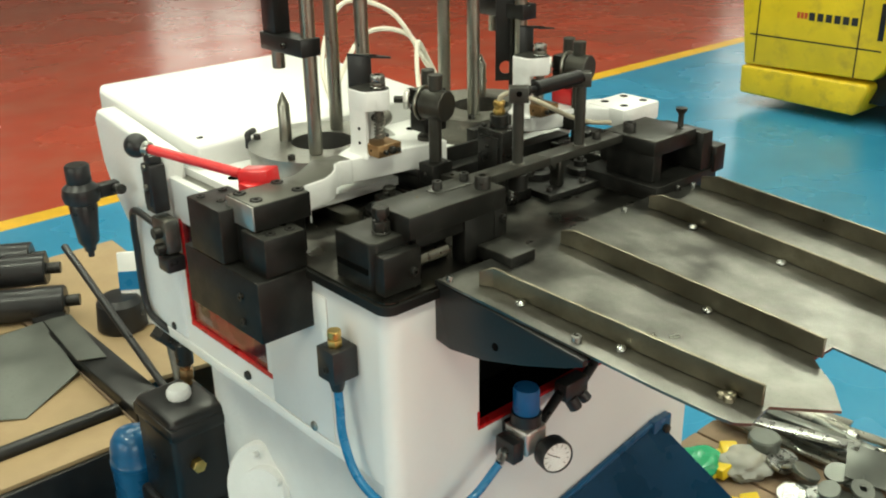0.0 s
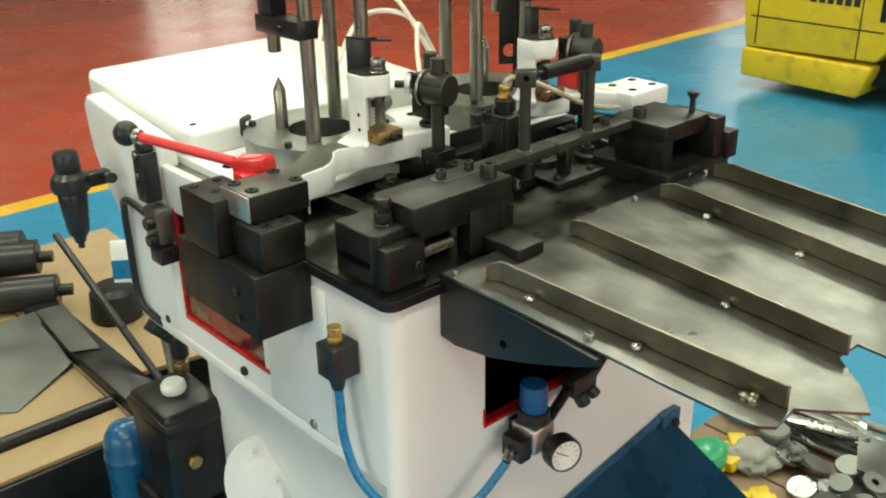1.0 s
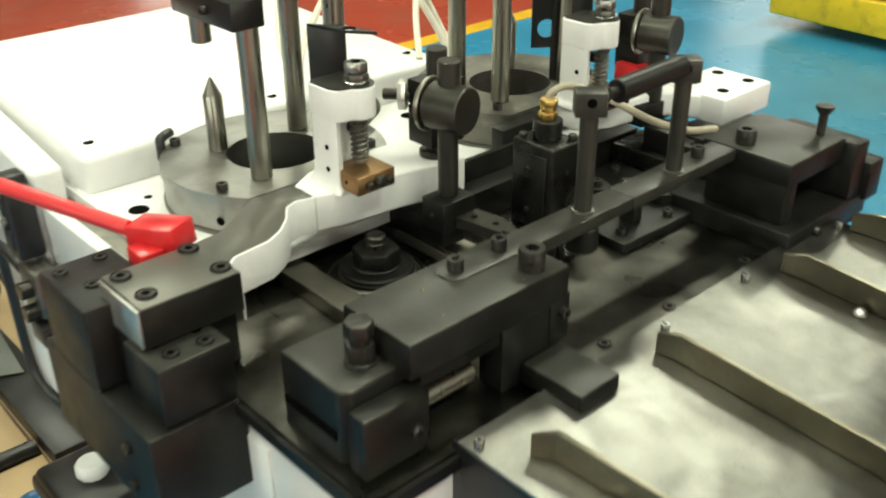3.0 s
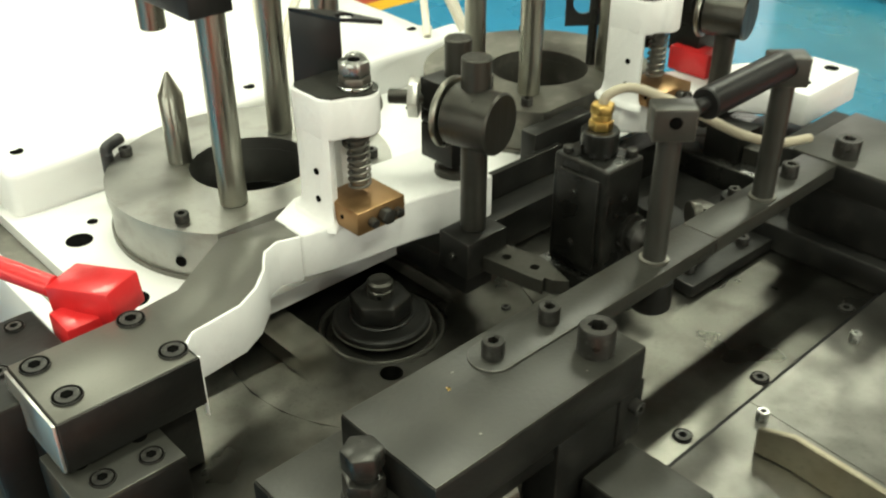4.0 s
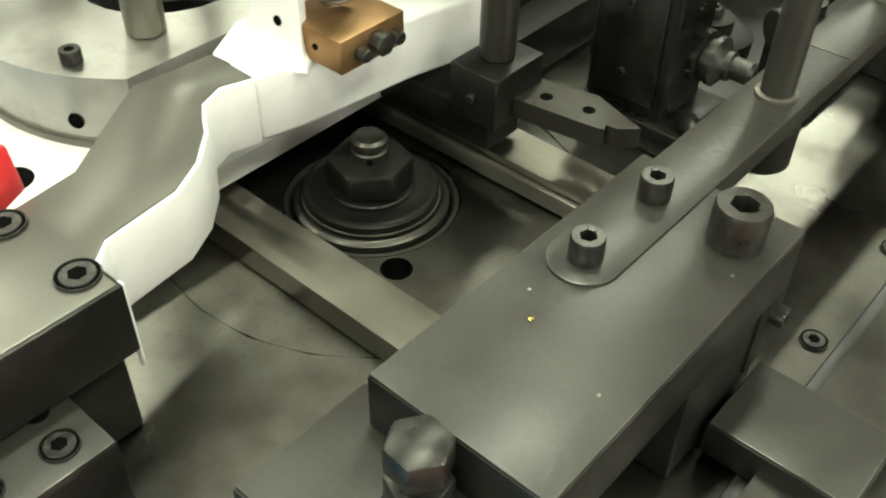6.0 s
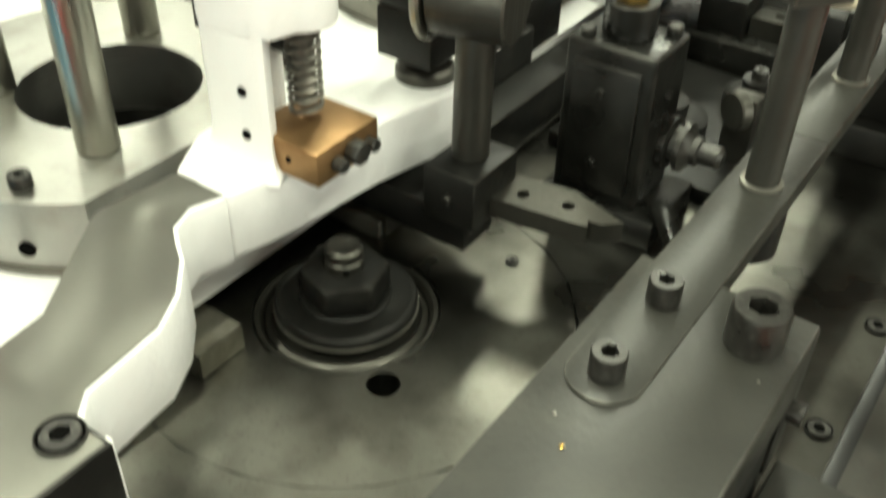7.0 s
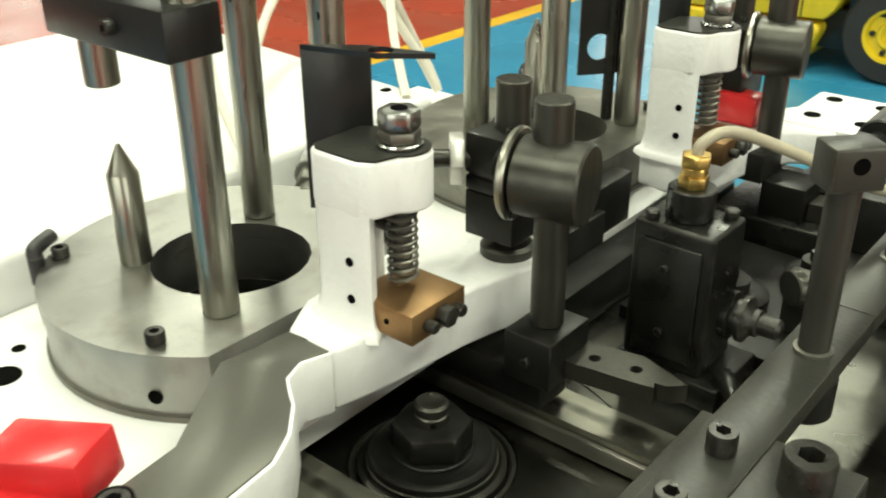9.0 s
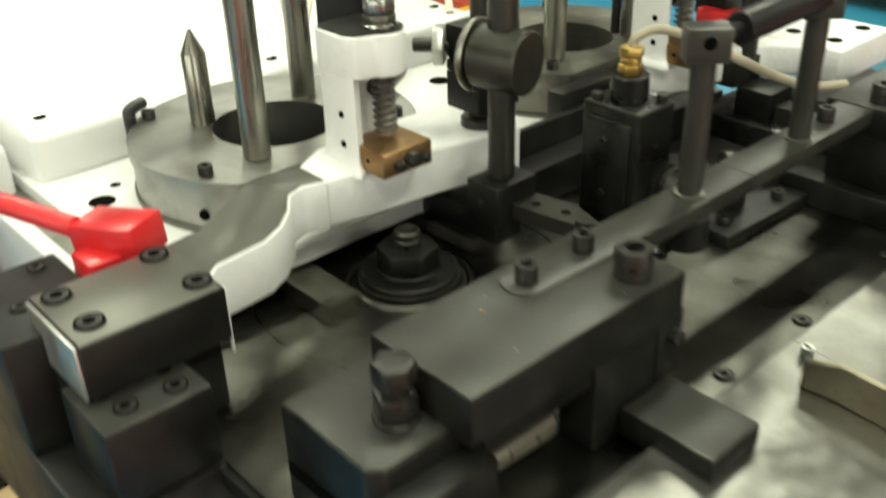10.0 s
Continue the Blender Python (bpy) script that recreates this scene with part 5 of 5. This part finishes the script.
def side_regulator():
    g = thing("filter_regulator", "black plastic filter regulator bracketed off the casing", "regulator", 0.47, 1.46, 0.90)
    x, y = 0.492, 1.455
    part("knob", turned(lathe([(0, 0), (0.021, 0), (0.0225, 0.003), (0.0225, 0.032), (0.020, 0.036), (0, 0.036)], 28), Matrix.Translation((x, y, 1.000))), PLASTIC, g, "black adjusting knob")
    part("body", turned(lathe([(0, 0), (0.018, 0), (0.032, 0.006), (0.035, 0.020), (0.032, 0.034), (0.020, 0.045), (0, 0.045)], 28), Matrix.Translation((x, y, 0.956))), PLASTIC, g, "black regulator body")
    part("bowl", turned(lathe([(0, 0), (0.010, 0), (0.012, 0.01), (0.019, 0.02), (0.026, 0.095), (0.024, 0.10), (0, 0.10)], 28), Matrix.Translation((x, y, 0.858))), PLASTIC, g, "black filter bowl")
    part("bracket", box(x + 0.02, 0.563, y - 0.014, y + 0.010, 0.962, 0.988, 0.003), PLASTIC, g)
    part("gauge_boss", cyl((0.555, y - 0.012, 0.975), (0.548, y - 0.05, 0.985), 0.010), SCREW, g)
    part("drain", cyl((x, y, 0.845), (x, y, 0.860), 0.006), PLASTIC, g)
    g.scale = (0.84, 0.84, 0.80)
    g.location.x += 0.012
    return g


side_regulator()


def side_valves():
    g = thing("valve_manifold", "black solenoid valve stack above an aluminium elbow", "valve", 0.56, 1.32, 0.9)
    part("valve_body", merged(box(0.547, 0.5735, 1.289, 1.319, 0.955, 1.030, 0.004), box(0.5445, 0.560, 1.294, 1.314, 0.965, 0.990, 0.003)), PLASTIC, g, "black valve body")
    part("valve_cap", box(0.551, 0.571, 1.293, 1.315, 1.030, 1.043, 0.003), PLASTIC, g)
    for z in (0.975, 1.005):
        part("button", cyl((0.547, 1.303, z + 0.02), (0.543, 1.303, z + 0.02), 0.005, 16), DULL_STEEL, g)
    part("elbow_body", box(0.548, 0.5735, 1.268, 1.312, 0.895, 0.950, 0.006), DULL_STEEL, g, "aluminium port block")
    for y, z in ((1.280, 0.905), (1.282, 0.930)):
        part("port_nut", cyl((0.549, y, z), (0.536, y, z), 0.009, 18), SCREW, g)
    part("lower_clamp", box(0.543, 0.5735, 1.262, 1.296, 0.868, 0.893, 0.004), PLASTIC, g)
    part("hose", tube([(0.556, 1.300, 0.93), (0.556, 1.380, 0.936), (0.562, 1.408, 0.905), (0.565, 1.416, 0.86), (0.567, 1.417, 0.76), (0.570, 1.380, 0.735), (0.60, 1.345, 0.70)], 0.0056), PLASTIC, g, "black air hose")
    g.location.y += 0.014
    return g


side_valves()


# ---------------------------------------------------------------- drive at the machine's foot
def gearbox():
    g = thing("oil_pump", "black oil pump box with a white breather cap", "pump", 0.61, 1.46, 0.0)
    b = box(0.560, 0.672, 1.392, 1.535, 0.34, 0.540, 0.012, 3)
    part("housing", b, BLACK_SATIN, g, "black painted cast housing")
    part("lid", box(0.556, 0.676, 1.388, 1.539, 0.500, 0.528, 0.008), BLACK_SATIN, g)
    part("breather", turned(lathe([(0, 0), (0.021, 0), (0.0225, 0.004), (0.022, 0.014), (0.018, 0.019), (0, 0.021)], 12), Matrix.Translation((0.618, 1.470, 0.540))), DIAL, g, "white plastic breather cap")
    part("sight_plug", hexagon((0.598, 1.392, 0.445), (0.598, 1.378, 0.445), 0.013), BRASS, g, "brass sight plug")
    part("pipe_nipple", merged(cyl((0.652, 1.500, 0.540), (0.652, 1.500, 0.585), 0.009, 20), hexagon((0.652, 1.500, 0.553), (0.652, 1.500, 0.572), 0.014, 0.001)), BRONZE, g, "dull brass pipe nipple")
    part("pipe_elbow", merged(cyl((0.652, 1.500, 0.580), (0.652, 1.500, 0.628), 0.016, 22, 0.004), cyl((0.655, 1.498, 0.612), (0.628, 1.530, 0.640), 0.014, 22, 0.003), cyl((0.652, 1.500, 0.615), (0.690, 1.470, 0.618), 0.010, 18)), OILY_BLACK, g, "black oily pipe elbow")
    part("elbow_cap", hexagon((0.630, 1.528, 0.638), (0.620, 1.540, 0.649), 0.015, 0.001), SCREW, g)
    part("shaft_nut", hexagon((0.672, 1.42, 0.500), (0.690, 1.42, 0.500), 0.012), SCREW, g)
    part("foot", box(0.55, 0.69, 1.38, 1.55, 0.0, 0.34, 0.01), BLACK_SATIN, g)
    part("riser", tube([(0.655, 1.535, 0.50), (0.66, 1.56, 0.56), (0.663, 1.575, 0.62), (0.668, 1.57, 0.68)], 0.010), DULL_STEEL, g, "steel riser pipe")
    part("union", merged(cyl((0.645, 1.585, 0.64), (0.685, 1.56, 0.655), 0.017), hexagon((0.665, 1.575, 0.605), (0.665, 1.575, 0.625), 0.016)), DULL_STEEL, g, "pipe union")
    return g


gearbox()


def motor():
    g = thing("electric_motor", "glossy blue painted upright motor behind the pump", "motor", 0.572, 1.61, 0.0)
    prof = [(0, 0.425), (0.018, 0.423), (0.032, 0.415), (0.041, 0.400), (0.045, 0.380), (0.046, 0.360), (0.0475, 0.358), (0.0475, 0.350), (0.046, 0.348), (0.046, 0.06), (0.05, 0.05), (0.05, 0.0), (0, 0.0)]
    part("housing", turned(lathe(prof[::-1], 40), Matrix.Translation((0.574, 1.612, 0))), BLUE_PAINT, g, "glossy blue domed housing")
    part("terminal_box", box(0.535, 0.57, 1.545, 1.57, 0.20, 0.28, 0.004), BLUE_PAINT, g)
    return g


motor()


def guard_hopper():
    g = thing("scrap_chute", "dark blue painted sheet scrap chute hung on the casing", "chute", 1.0, 0.7, 0.3)
    bm = bmesh.new()
    pts = [(0.86, 0.797, 0.540), (1.120, 0.797, 0.585), (1.185, 0.60, 0.42), (1.20, 0.45, 0.26), (0.80, 0.45, 0.10), (0.80, 0.62, 0.34)]
    top = [bm.verts.new(p) for p in pts]
    for tri in ((0, 1, 2), (0, 2, 5), (5, 2, 3), (5, 3, 4)):
        bm.faces.new([top[i] for i in tri])
    bmesh.ops.solidify(bm, geom=bm.faces[:], thickness=0.004)
    part("slide", bm, BLUE_PAINT, g, "sloping blue sheet", smooth=0)
    part("rolled_edge", tube([(0.80, 0.62, 0.342), (0.86, 0.795, 0.543), (1.120, 0.795, 0.588)], 0.006, smooth=False), BLUE_PAINT, g)
    part("side_flap", prism([(0, 0), (0.20, -0.14), (0.36, -0.34), (0.20, -0.34)], 0, 0.004, 0), BLUE_PAINT, g).matrix_local = Matrix.Translation((0.13, 0.095, 0.285)) @ Matrix(((0, 0, 1, 0), (-1, 0, 0, 0), (0, 1, 0, 0), (0, 0, 0, 1)))
    part("bracket", box(1.100, 1.145, 0.785, 0.799, 0.548, 0.592, 0.002), BLUE_PAINT, g, "blue bolt bracket")
    part("bracket_bolt", hexagon((1.127, 0.785, 0.572), (1.127, 0.777, 0.572), 0.008), SCREW, g)
    part("leg", box(0.84, 0.88, 0.50, 0.54, 0.0, 0.19, 0.003), BLUE_PAINT, g)
    return g


guard_hopper()


# ---------------------------------------------------------------- low platform with boards on one side
def board_stack():
    g = thing("board_platform", "low platform of plywood boards on timber bearers", "platform", 0.45, 2.2, 0.0)
    rows = [(1.785, 1.882), (1.912, 2.14), (2.15, 2.45), (2.46, 2.82)]
    for i, (a, b) in enumerate(rows):
        part("board", prism([(-0.25, a), (0.655, a - 0.02), (0.66, b - 0.02), (-0.25, b)], 0.288 - 0.002 * (i % 2), 0.300, 0.0015), BOARD, g, "pale plywood board")
    part("edge_plank", box(0.66, 0.745, 1.66, 2.86, 0.240, 0.302, 0.003), OLD_WOOD, g, "weathered plank")
    part("far_board", prism([(0.75, 2.0), (1.05, 1.95), (1.10, 2.9), (0.76, 2.9)], 0.268, 0.280, 0.001), BOARD, g, "pale plywood board")
    part("black_tube", cyl((-0.25, 1.895, 0.306), (0.655, 1.880, 0.306), 0.016, 16), BLACK_SATIN, g, "black tube between the boards")
    for x in (-0.2, 0.2, 0.6, 1.0):
        part("bearer", box(x, x + 0.09, 1.79, 2.82, 0.0, 0.265, 0.004), OLD_WOOD, g)
    part("dark_profile", box(0.662, 0.742, 1.80, 2.40, 0.303, 0.336, 0.004), BLACK_SATIN, g, "glossy black profile lying along the plank")
    # added black board, coloured as the shaded recess below the boards
    part("shade_skirt", box(-0.25, 0.655, 1.757, 1.775, 0.02, 0.290, 0.002), BLACK_SATIN, g, "black board for the shade under the platform")
    s = thing("sheet_offcut", "bent galvanised sheet offcut lying on boards", "sheet metal", 0.35, 2.15, 0.30)
    bm = prism([(0.40, 2.05), (0.492, 1.990), (0.654, 2.090), (0.674, 2.350), (0.42, 2.345)], 0.0, 0.002, 0)
    for v in bm.verts:
        v.co.z += 0.3005 + max(0, (v.co.y - 1.99)) * 0.11
    part("sheet", bm, SHEET, s, "galvanised sheet", smooth=0)
    bm = prism([(0.656, 2.090), (0.716, 2.065), (0.745, 2.350), (0.676, 2.350)], 0.0, 0.002, 0)
    for v in bm.verts:
        v.co.z += 0.341 - (v.co.x - 0.656) * 0.05
    part("second_sheet", bm, SHEET, s, "darker folded sheet", smooth=0)
    for i in range(4):
        r = thing("roller", "black rubber covered conveyor roller on the boards", "roller", 0.3, 2.5 + 0.1 * i, 0.30, group="stack of rollers")
        y = 2.42 + 0.105 * i
        z = 0.345 + (0.06 if i in (1, 2) else 0)
        e = Vector((0.765, y, z))
        d = Vector((0.86, -0.5, 0)).normalized()
        part("sleeve", cyl(e - d * 0.95, e, 0.044, 24, 0.004), PLASTIC, r, "glossy black sleeve")
        part("axle", cyl(e, e + d * 0.035, 0.016, 14), SCREW, r)
    c = thing("drum_base", "short black round drum standing on the board", "drum", 0.85, 2.35, 0.28)
    part("drum", turned(lathe([(0, 0), (0.062, 0), (0.066, 0.006), (0.060, 0.075), (0.045, 0.09), (0, 0.092)], 28), Matrix.Translation((0.86, 2.30, 0.281))), PLASTIC, c)
    part("rod", cyl((0.765, 2.36, 0.52), (0.755, 1.84, 0.33), 0.009, 14), PLASTIC, c, "slanted black handle")
    b = thing("panel_offcut", "upright white and blue panel offcut", "panel", 0.98, 2.2, 0.28)
    part("panel", turned(box(-0.14, 0.14, -0.008, 0.008, 0, 0.20, 0.002), Matrix.Translation((0.98, 2.22, 0.281)) @ pose(0, 0, 0, -8, 0, -35)), WHITE, b, "white panel")
    part("band", turned(box(-0.141, 0.0, -0.0095, -0.0082, 0.10, 0.15, 0), Matrix.Translation((0.98, 2.22, 0.281)) @ pose(0, 0, 0, -8, 0, -35)), BLUE_HOSE, b, "blue band")
    return g


board_stack()


# ---------------------------------------------------------------- pallet of loose parts
def parts_pallet():
    rng = random.Random(4)
    g = thing("parts_pallet", "weathered wooden pallet crowded with loose parts", "pallet", 1.55, 0.80, 0.0)
    for i in range(6):
        part("slat", box(1.262 + 0.068 * i, 1.325 + 0.068 * i, 0.35, 0.93, 0.318, 0.340, 0.003), OLD_WOOD, g)
    for y in (0.38, 0.60, 0.84):
        part("bearer", box(1.26, 1.67, y, y + 0.08, 0.0, 0.317, 0.004), OLD_WOOD, g)
    top = 0.340

    def loose(name, bm, mat, label, cat, x, y, group):
        t = alone(name, turned(bm, Matrix.Translation((x, y, top))), mat, label, cat, (x, y, top), group=group)
        return t
    for i in range(20):
        x, y = 1.47 + rng.uniform(-0.09, 0.15), 0.66 + rng.uniform(-0.09, 0.10)
        r = rng.uniform(0.018, 0.030)
        bm = turned(lathe([(r * 0.3, 0), (r, 0), (r, 0.005), (r * 0.97, 0.006), (r * 0.3, 0.006)] if i % 3 == 0 else [(0, 0), (r, 0), (r, 0.006), (r * 0.96, 0.007), (0, 0.007)], 24), pose(0, 0, 0.010 + 0.005 * (i % 5), rng.uniform(-22, 22), rng.uniform(-22, 22), 0))
        loose("disc_blank", bm, ZINC if i % 2 else SHEET, "round bright metal disc blank in a loose heap", "metal disc", x, y, "loose disc blanks")
    bm = cyl((0, 0, 0), (0, 0, 0.05), 0.031, 30, 0.003)
    loose("tin_can", bm, SHEET, "short grey metal tin standing on the pallet", "tin", 1.48, 0.79, "")
    for i in range(10):
        x, y = 1.33 + rng.uniform(-0.05, 0.12), 0.72 + rng.uniform(-0.12, 0.16)
        bm = turned(merged(box(-0.024, 0.024, -0.017, 0.017, 0.0, 0.022, 0.004), box(-0.010, 0.010, -0.026, 0.026, 0.002, 0.014, 0.003)), pose(0, 0, 0.003, rng.uniform(-12, 12), rng.uniform(-10, 10), rng.uniform(0, 180)))
        loose("plastic_clip", bm, YELLOW, "yellow moulded plastic clip lying on the pallet", "plastic clip", x, y, "yellow clips")
    for i in range(14):
        x, y = 1.59 + rng.uniform(-0.06, 0.05), 0.77 + rng.uniform(-0.06, 0.05)
        ln = rng.uniform(0.16, 0.28)
        bm = turned(box(-ln / 2, ln / 2, -0.014, 0.014, 0, 0.006, 0.001) if i % 2 else merged(cyl((-ln / 2, 0, 0.009), (ln / 2, 0, 0.009), 0.009, 14), cyl((ln / 2, 0, 0.009), (ln / 2 + 0.02, 0, 0.009), 0.014, 14)), pose(0, 0, 0.004 + 0.012 * (i % 4), rng.uniform(-5, 5), rng.uniform(-5, 5), rng.uniform(-98, -68)))
        loose("steel_strip", bm, (STEEL, SHEET, ZINC)[i % 3], "loose bright steel strip or rod", "metal strip", x, y, "loose strips and rods")

    def bag(name, mat, label, x, y, r):
        bm = bmesh.new()
        bmesh.ops.create_icosphere(bm, subdivisions=4, radius=r)
        for v in bm.verts:
            n = noise.noise(v.co * 28 + Vector((x * 9, y * 7, 0))) * 0.35 + noise.noise(v.co * 70) * 0.15
            v.co *= 1 + n
            v.co.z = max(v.co.z * 0.6, -r * 0.25) + r * 0.25
        loose(name, bm, mat, label, "plastic bag", x, y, "")
    bag("green_bag", GREEN_BAG, "crumpled green plastic bag among the parts", 1.355, 0.85, 0.050)
    bag("clear_bag", CLEAR_BAG, "crumpled clear plastic bag among the parts", 1.415, 0.79, 0.050)
    bm = turned(box(-0.05, 0.05, -0.06, 0.06, 0, 0.003, 0.001), pose(0, 0, 0.03, 10, -8, 25))
    loose("square_blank", bm, SHEET, "square galvanised blank on the heap", "metal plate", 1.56, 0.60, "")
    bm = turned(prism([(-0.05, -0.04), (0.04, -0.05), (0.05, 0.05), (-0.04, 0.04)], 0, 0.003, 0.0006), pose(0, 0, 0.015, -6, 5, 5))
    loose("square_blank", bm, SHEET, "square galvanised blank on the heap", "metal plate", 1.44, 0.58, "")
    return g


parts_pallet()


# ---------------------------------------------------------------- the yellow truck
def forklift():
    g = thing("forklift_truck", "yellow forklift truck with scuffed paint and black tyres", "forklift truck", 5.7, 2.2, 0.0)
    to_side = Matrix(((0, 0, 1, 0), (1, 0, 0, 0), (0, 1, 0, 0), (0, 0, 0, 1)))

    def side(points, x0, x1, bevel):
        return turned(prism(points, x0, x1, bevel, segments=3), to_side)
    wy, wz, wr = 1.99, 0.225, 0.225
    arch = [(wy + 0.27 * math.cos(radians(a)), wz + 0.29 * math.sin(radians(a))) for a in range(18, 163, 12)]
    up = [(3.05, 0.24), (3.10, 0.60), (3.06, 0.92), (2.90, 1.00), (1.10, 1.00), (1.10, 0.30), (arch[-1][0], 0.30)] + arch[::-1] + [(2.29, 0.26)]
    part("body_side", side(up, 5.20, 6.25, 0.03), YELLOW, g, "yellow body with dents")
    low = [(3.055, 0.075), (3.06, 0.235), (2.31, 0.235), (2.30, 0.205), (2.36, 0.06)]
    part("counterweight_skirt", side(low, 5.185, 6.265, 0.02), YELLOW_LOW, g, "scuffed yellow lower skirt")
    part("panel_seam", merged(box(5.1985, 5.20, 2.27, 3.03, 0.412, 0.420, 0), box(5.1985, 5.20, 2.395, 2.402, 0.26, 0.95, 0), box(5.1985, 5.20, 2.985, 2.992, 0.26, 0.95, 0)), BLACK_SATIN, g, "dark panel joints")
    part("vent", box(5.196, 5.20, 2.27, 2.30, 0.47, 0.66, 0.004), BLACK_SATIN, g, "black vent")
    # the maker's mark as plain bars
    for i in range(3):
        part("mark_figure", box(5.197, 5.1995, 2.742 - i * 0.022, 2.758 - i * 0.022, 0.535, 0.568, 0), RED_INK, g, "red mark")
    for i in range(6):
        part("mark_letter", box(5.197, 5.1995, 2.655 - i * 0.048, 2.688 - i * 0.048, 0.530, 0.572, 0), INK, g, "black mark")
    for y, x0, r in ((wy, 5.215, wr), (0.75, 5.20, 0.27)):
        for xx in (x0, 6.25 - 0.19 - (x0 - 5.2)):
            w = part("wheel", turned(lathe([(r * 0.55, 0), (r * 0.92, 0.004), (r, 0.03), (r, 0.15), (r * 0.92, 0.176), (r * 0.55, 0.18)], 44), along((xx, y, r), (xx + 1, y, r))), RUBBER, g, "black rubber tyre")
            part("rim", turned(lathe([(0, 0.030), (r * 0.20, 0.030), (r * 0.20, 0.014), (r * 0.26, 0.012), (r * 0.30, 0.034), (r * 0.46, 0.030), (r * 0.50, 0.006), (r * 0.56, 0.004), (r * 0.57, 0.05)], 36), along((xx, y, r), (xx + 1, y, r))), YELLOW, w, "yellow wheel rim")
            for k in range(5):
                a = k * 2 * math.pi / 5
                part("wheel_nut", hexagon((xx + 0.030, y + r * 0.38 * math.cos(a), r + r * 0.38 * math.sin(a)), (xx + 0.018, y + r * 0.38 * math.cos(a), r + r * 0.38 * math.sin(a)), 0.014), SCREW, w)
    part("wheel_arch", box(5.24, 6.20, 1.70, 2.20, 0.30, 0.52, 0.01), BLACK_SATIN, g)
    part("chassis", box(5.30, 6.15, 0.60, 2.90, 0.11, 0.30, 0.01), BLACK_SATIN, g, "black underframe")
    part("overhead_guard", merged(*[box(x, x + 0.06, y, y + 0.06, 1.0, 2.05, 0.008) for x in (5.25, 6.14) for y in (1.15, 2.45)], box(5.25, 6.20, 1.15, 2.51, 2.05, 2.10, 0.01)), BLACK_SATIN, g, "black overhead guard")
    part("mast", merged(box(5.42, 5.50, 0.42, 0.52, 0.06, 2.05, 0.006), box(5.96, 6.04, 0.42, 0.52, 0.06, 2.05, 0.006), box(5.42, 6.04, 0.43, 0.51, 1.9, 2.0, 0.006)), BLACK_SATIN, g)
    return g


TRUCK = forklift()
TRUCK.location += Vector((-0.22, -0.06, 0))


# ---------------------------------------------------------------- cream cables and cylinders behind the magazines
def rear_cables():
    g = thing("cable_bundle", "loops of cream cable rising behind the towers", "cable", 1.0, 1.35, 1.04)
    loops = [
        [(0.86, 1.27, 1.046), (0.90, 1.36, 1.12), (1.02, 1.46, 1.19), (1.10, 1.42, 1.17), (1.13, 1.36, 1.08), (1.14, 1.33, 1.03)],
        [(0.84, 1.25, 1.046), (0.92, 1.34, 1.09), (1.04, 1.42, 1.14), (1.12, 1.40, 1.13), (1.15, 1.36, 1.06), (1.15, 1.34, 1.03)],
        [(1.06, 1.30, 1.05), (1.09, 1.34, 1.09), (1.12, 1.37, 1.12), (1.14, 1.37, 1.09), (1.16, 1.35, 1.03)],
    ]
    for pts in loops:
        part("cable", tube(pts, 0.0042, 10, 10), CABLE, g, "cream cable")
    c = thing("rear_cylinder", "nickel plated air cylinder lying behind the magazine", "air cylinder", 0.88, 1.27, DECK)
    part("barrel", cyl((0.885, 1.235, 1.048), (0.955, 1.285, 1.052), 0.013, 26), ZINC, c, "bright barrel")
    part("second_barrel", cyl((0.872, 1.215, 1.034), (0.935, 1.262, 1.034), 0.0125, 26), ZINC, c)
    part("end_fitting", merged(hexagon((0.872, 1.225, 1.046), (0.885, 1.235, 1.048), 0.010), cyl((0.862, 1.218, 1.045), (0.874, 1.226, 1.046), 0.006)), DULL_STEEL, c)
    part("black_end", cyl((0.868, 1.175, 1.060), (0.892, 1.190, 1.060), 0.014, 24), DULL_STEEL, c)
    return g


rear_cables()


# ---------------------------------------------------------------- motion
PERIOD, BACK = 0.37, 6.63     # seconds per stroke; a moment at which the slide is drawn back


def motions():
    walk_rows, bob_rows = [], []
    for i in range(0, 301):
        t = i / 30.0
        a = 2 * math.pi * (t - BACK) / PERIOD
        walk_rows.append((t, pose(0.78, 1.02 + 0.12 * (1 + math.cos(a)), TABLE)))
        lift = math.cos(2 * math.pi * (t - 6.74) / PERIOD)
        bob_rows.append((t, pose(0.763, 1.0205, TABLE - 0.0038 * (1 - lift))))
    walk(SLIDE, walk_rows)
    walk(EJECTOR, bob_rows)


motions()
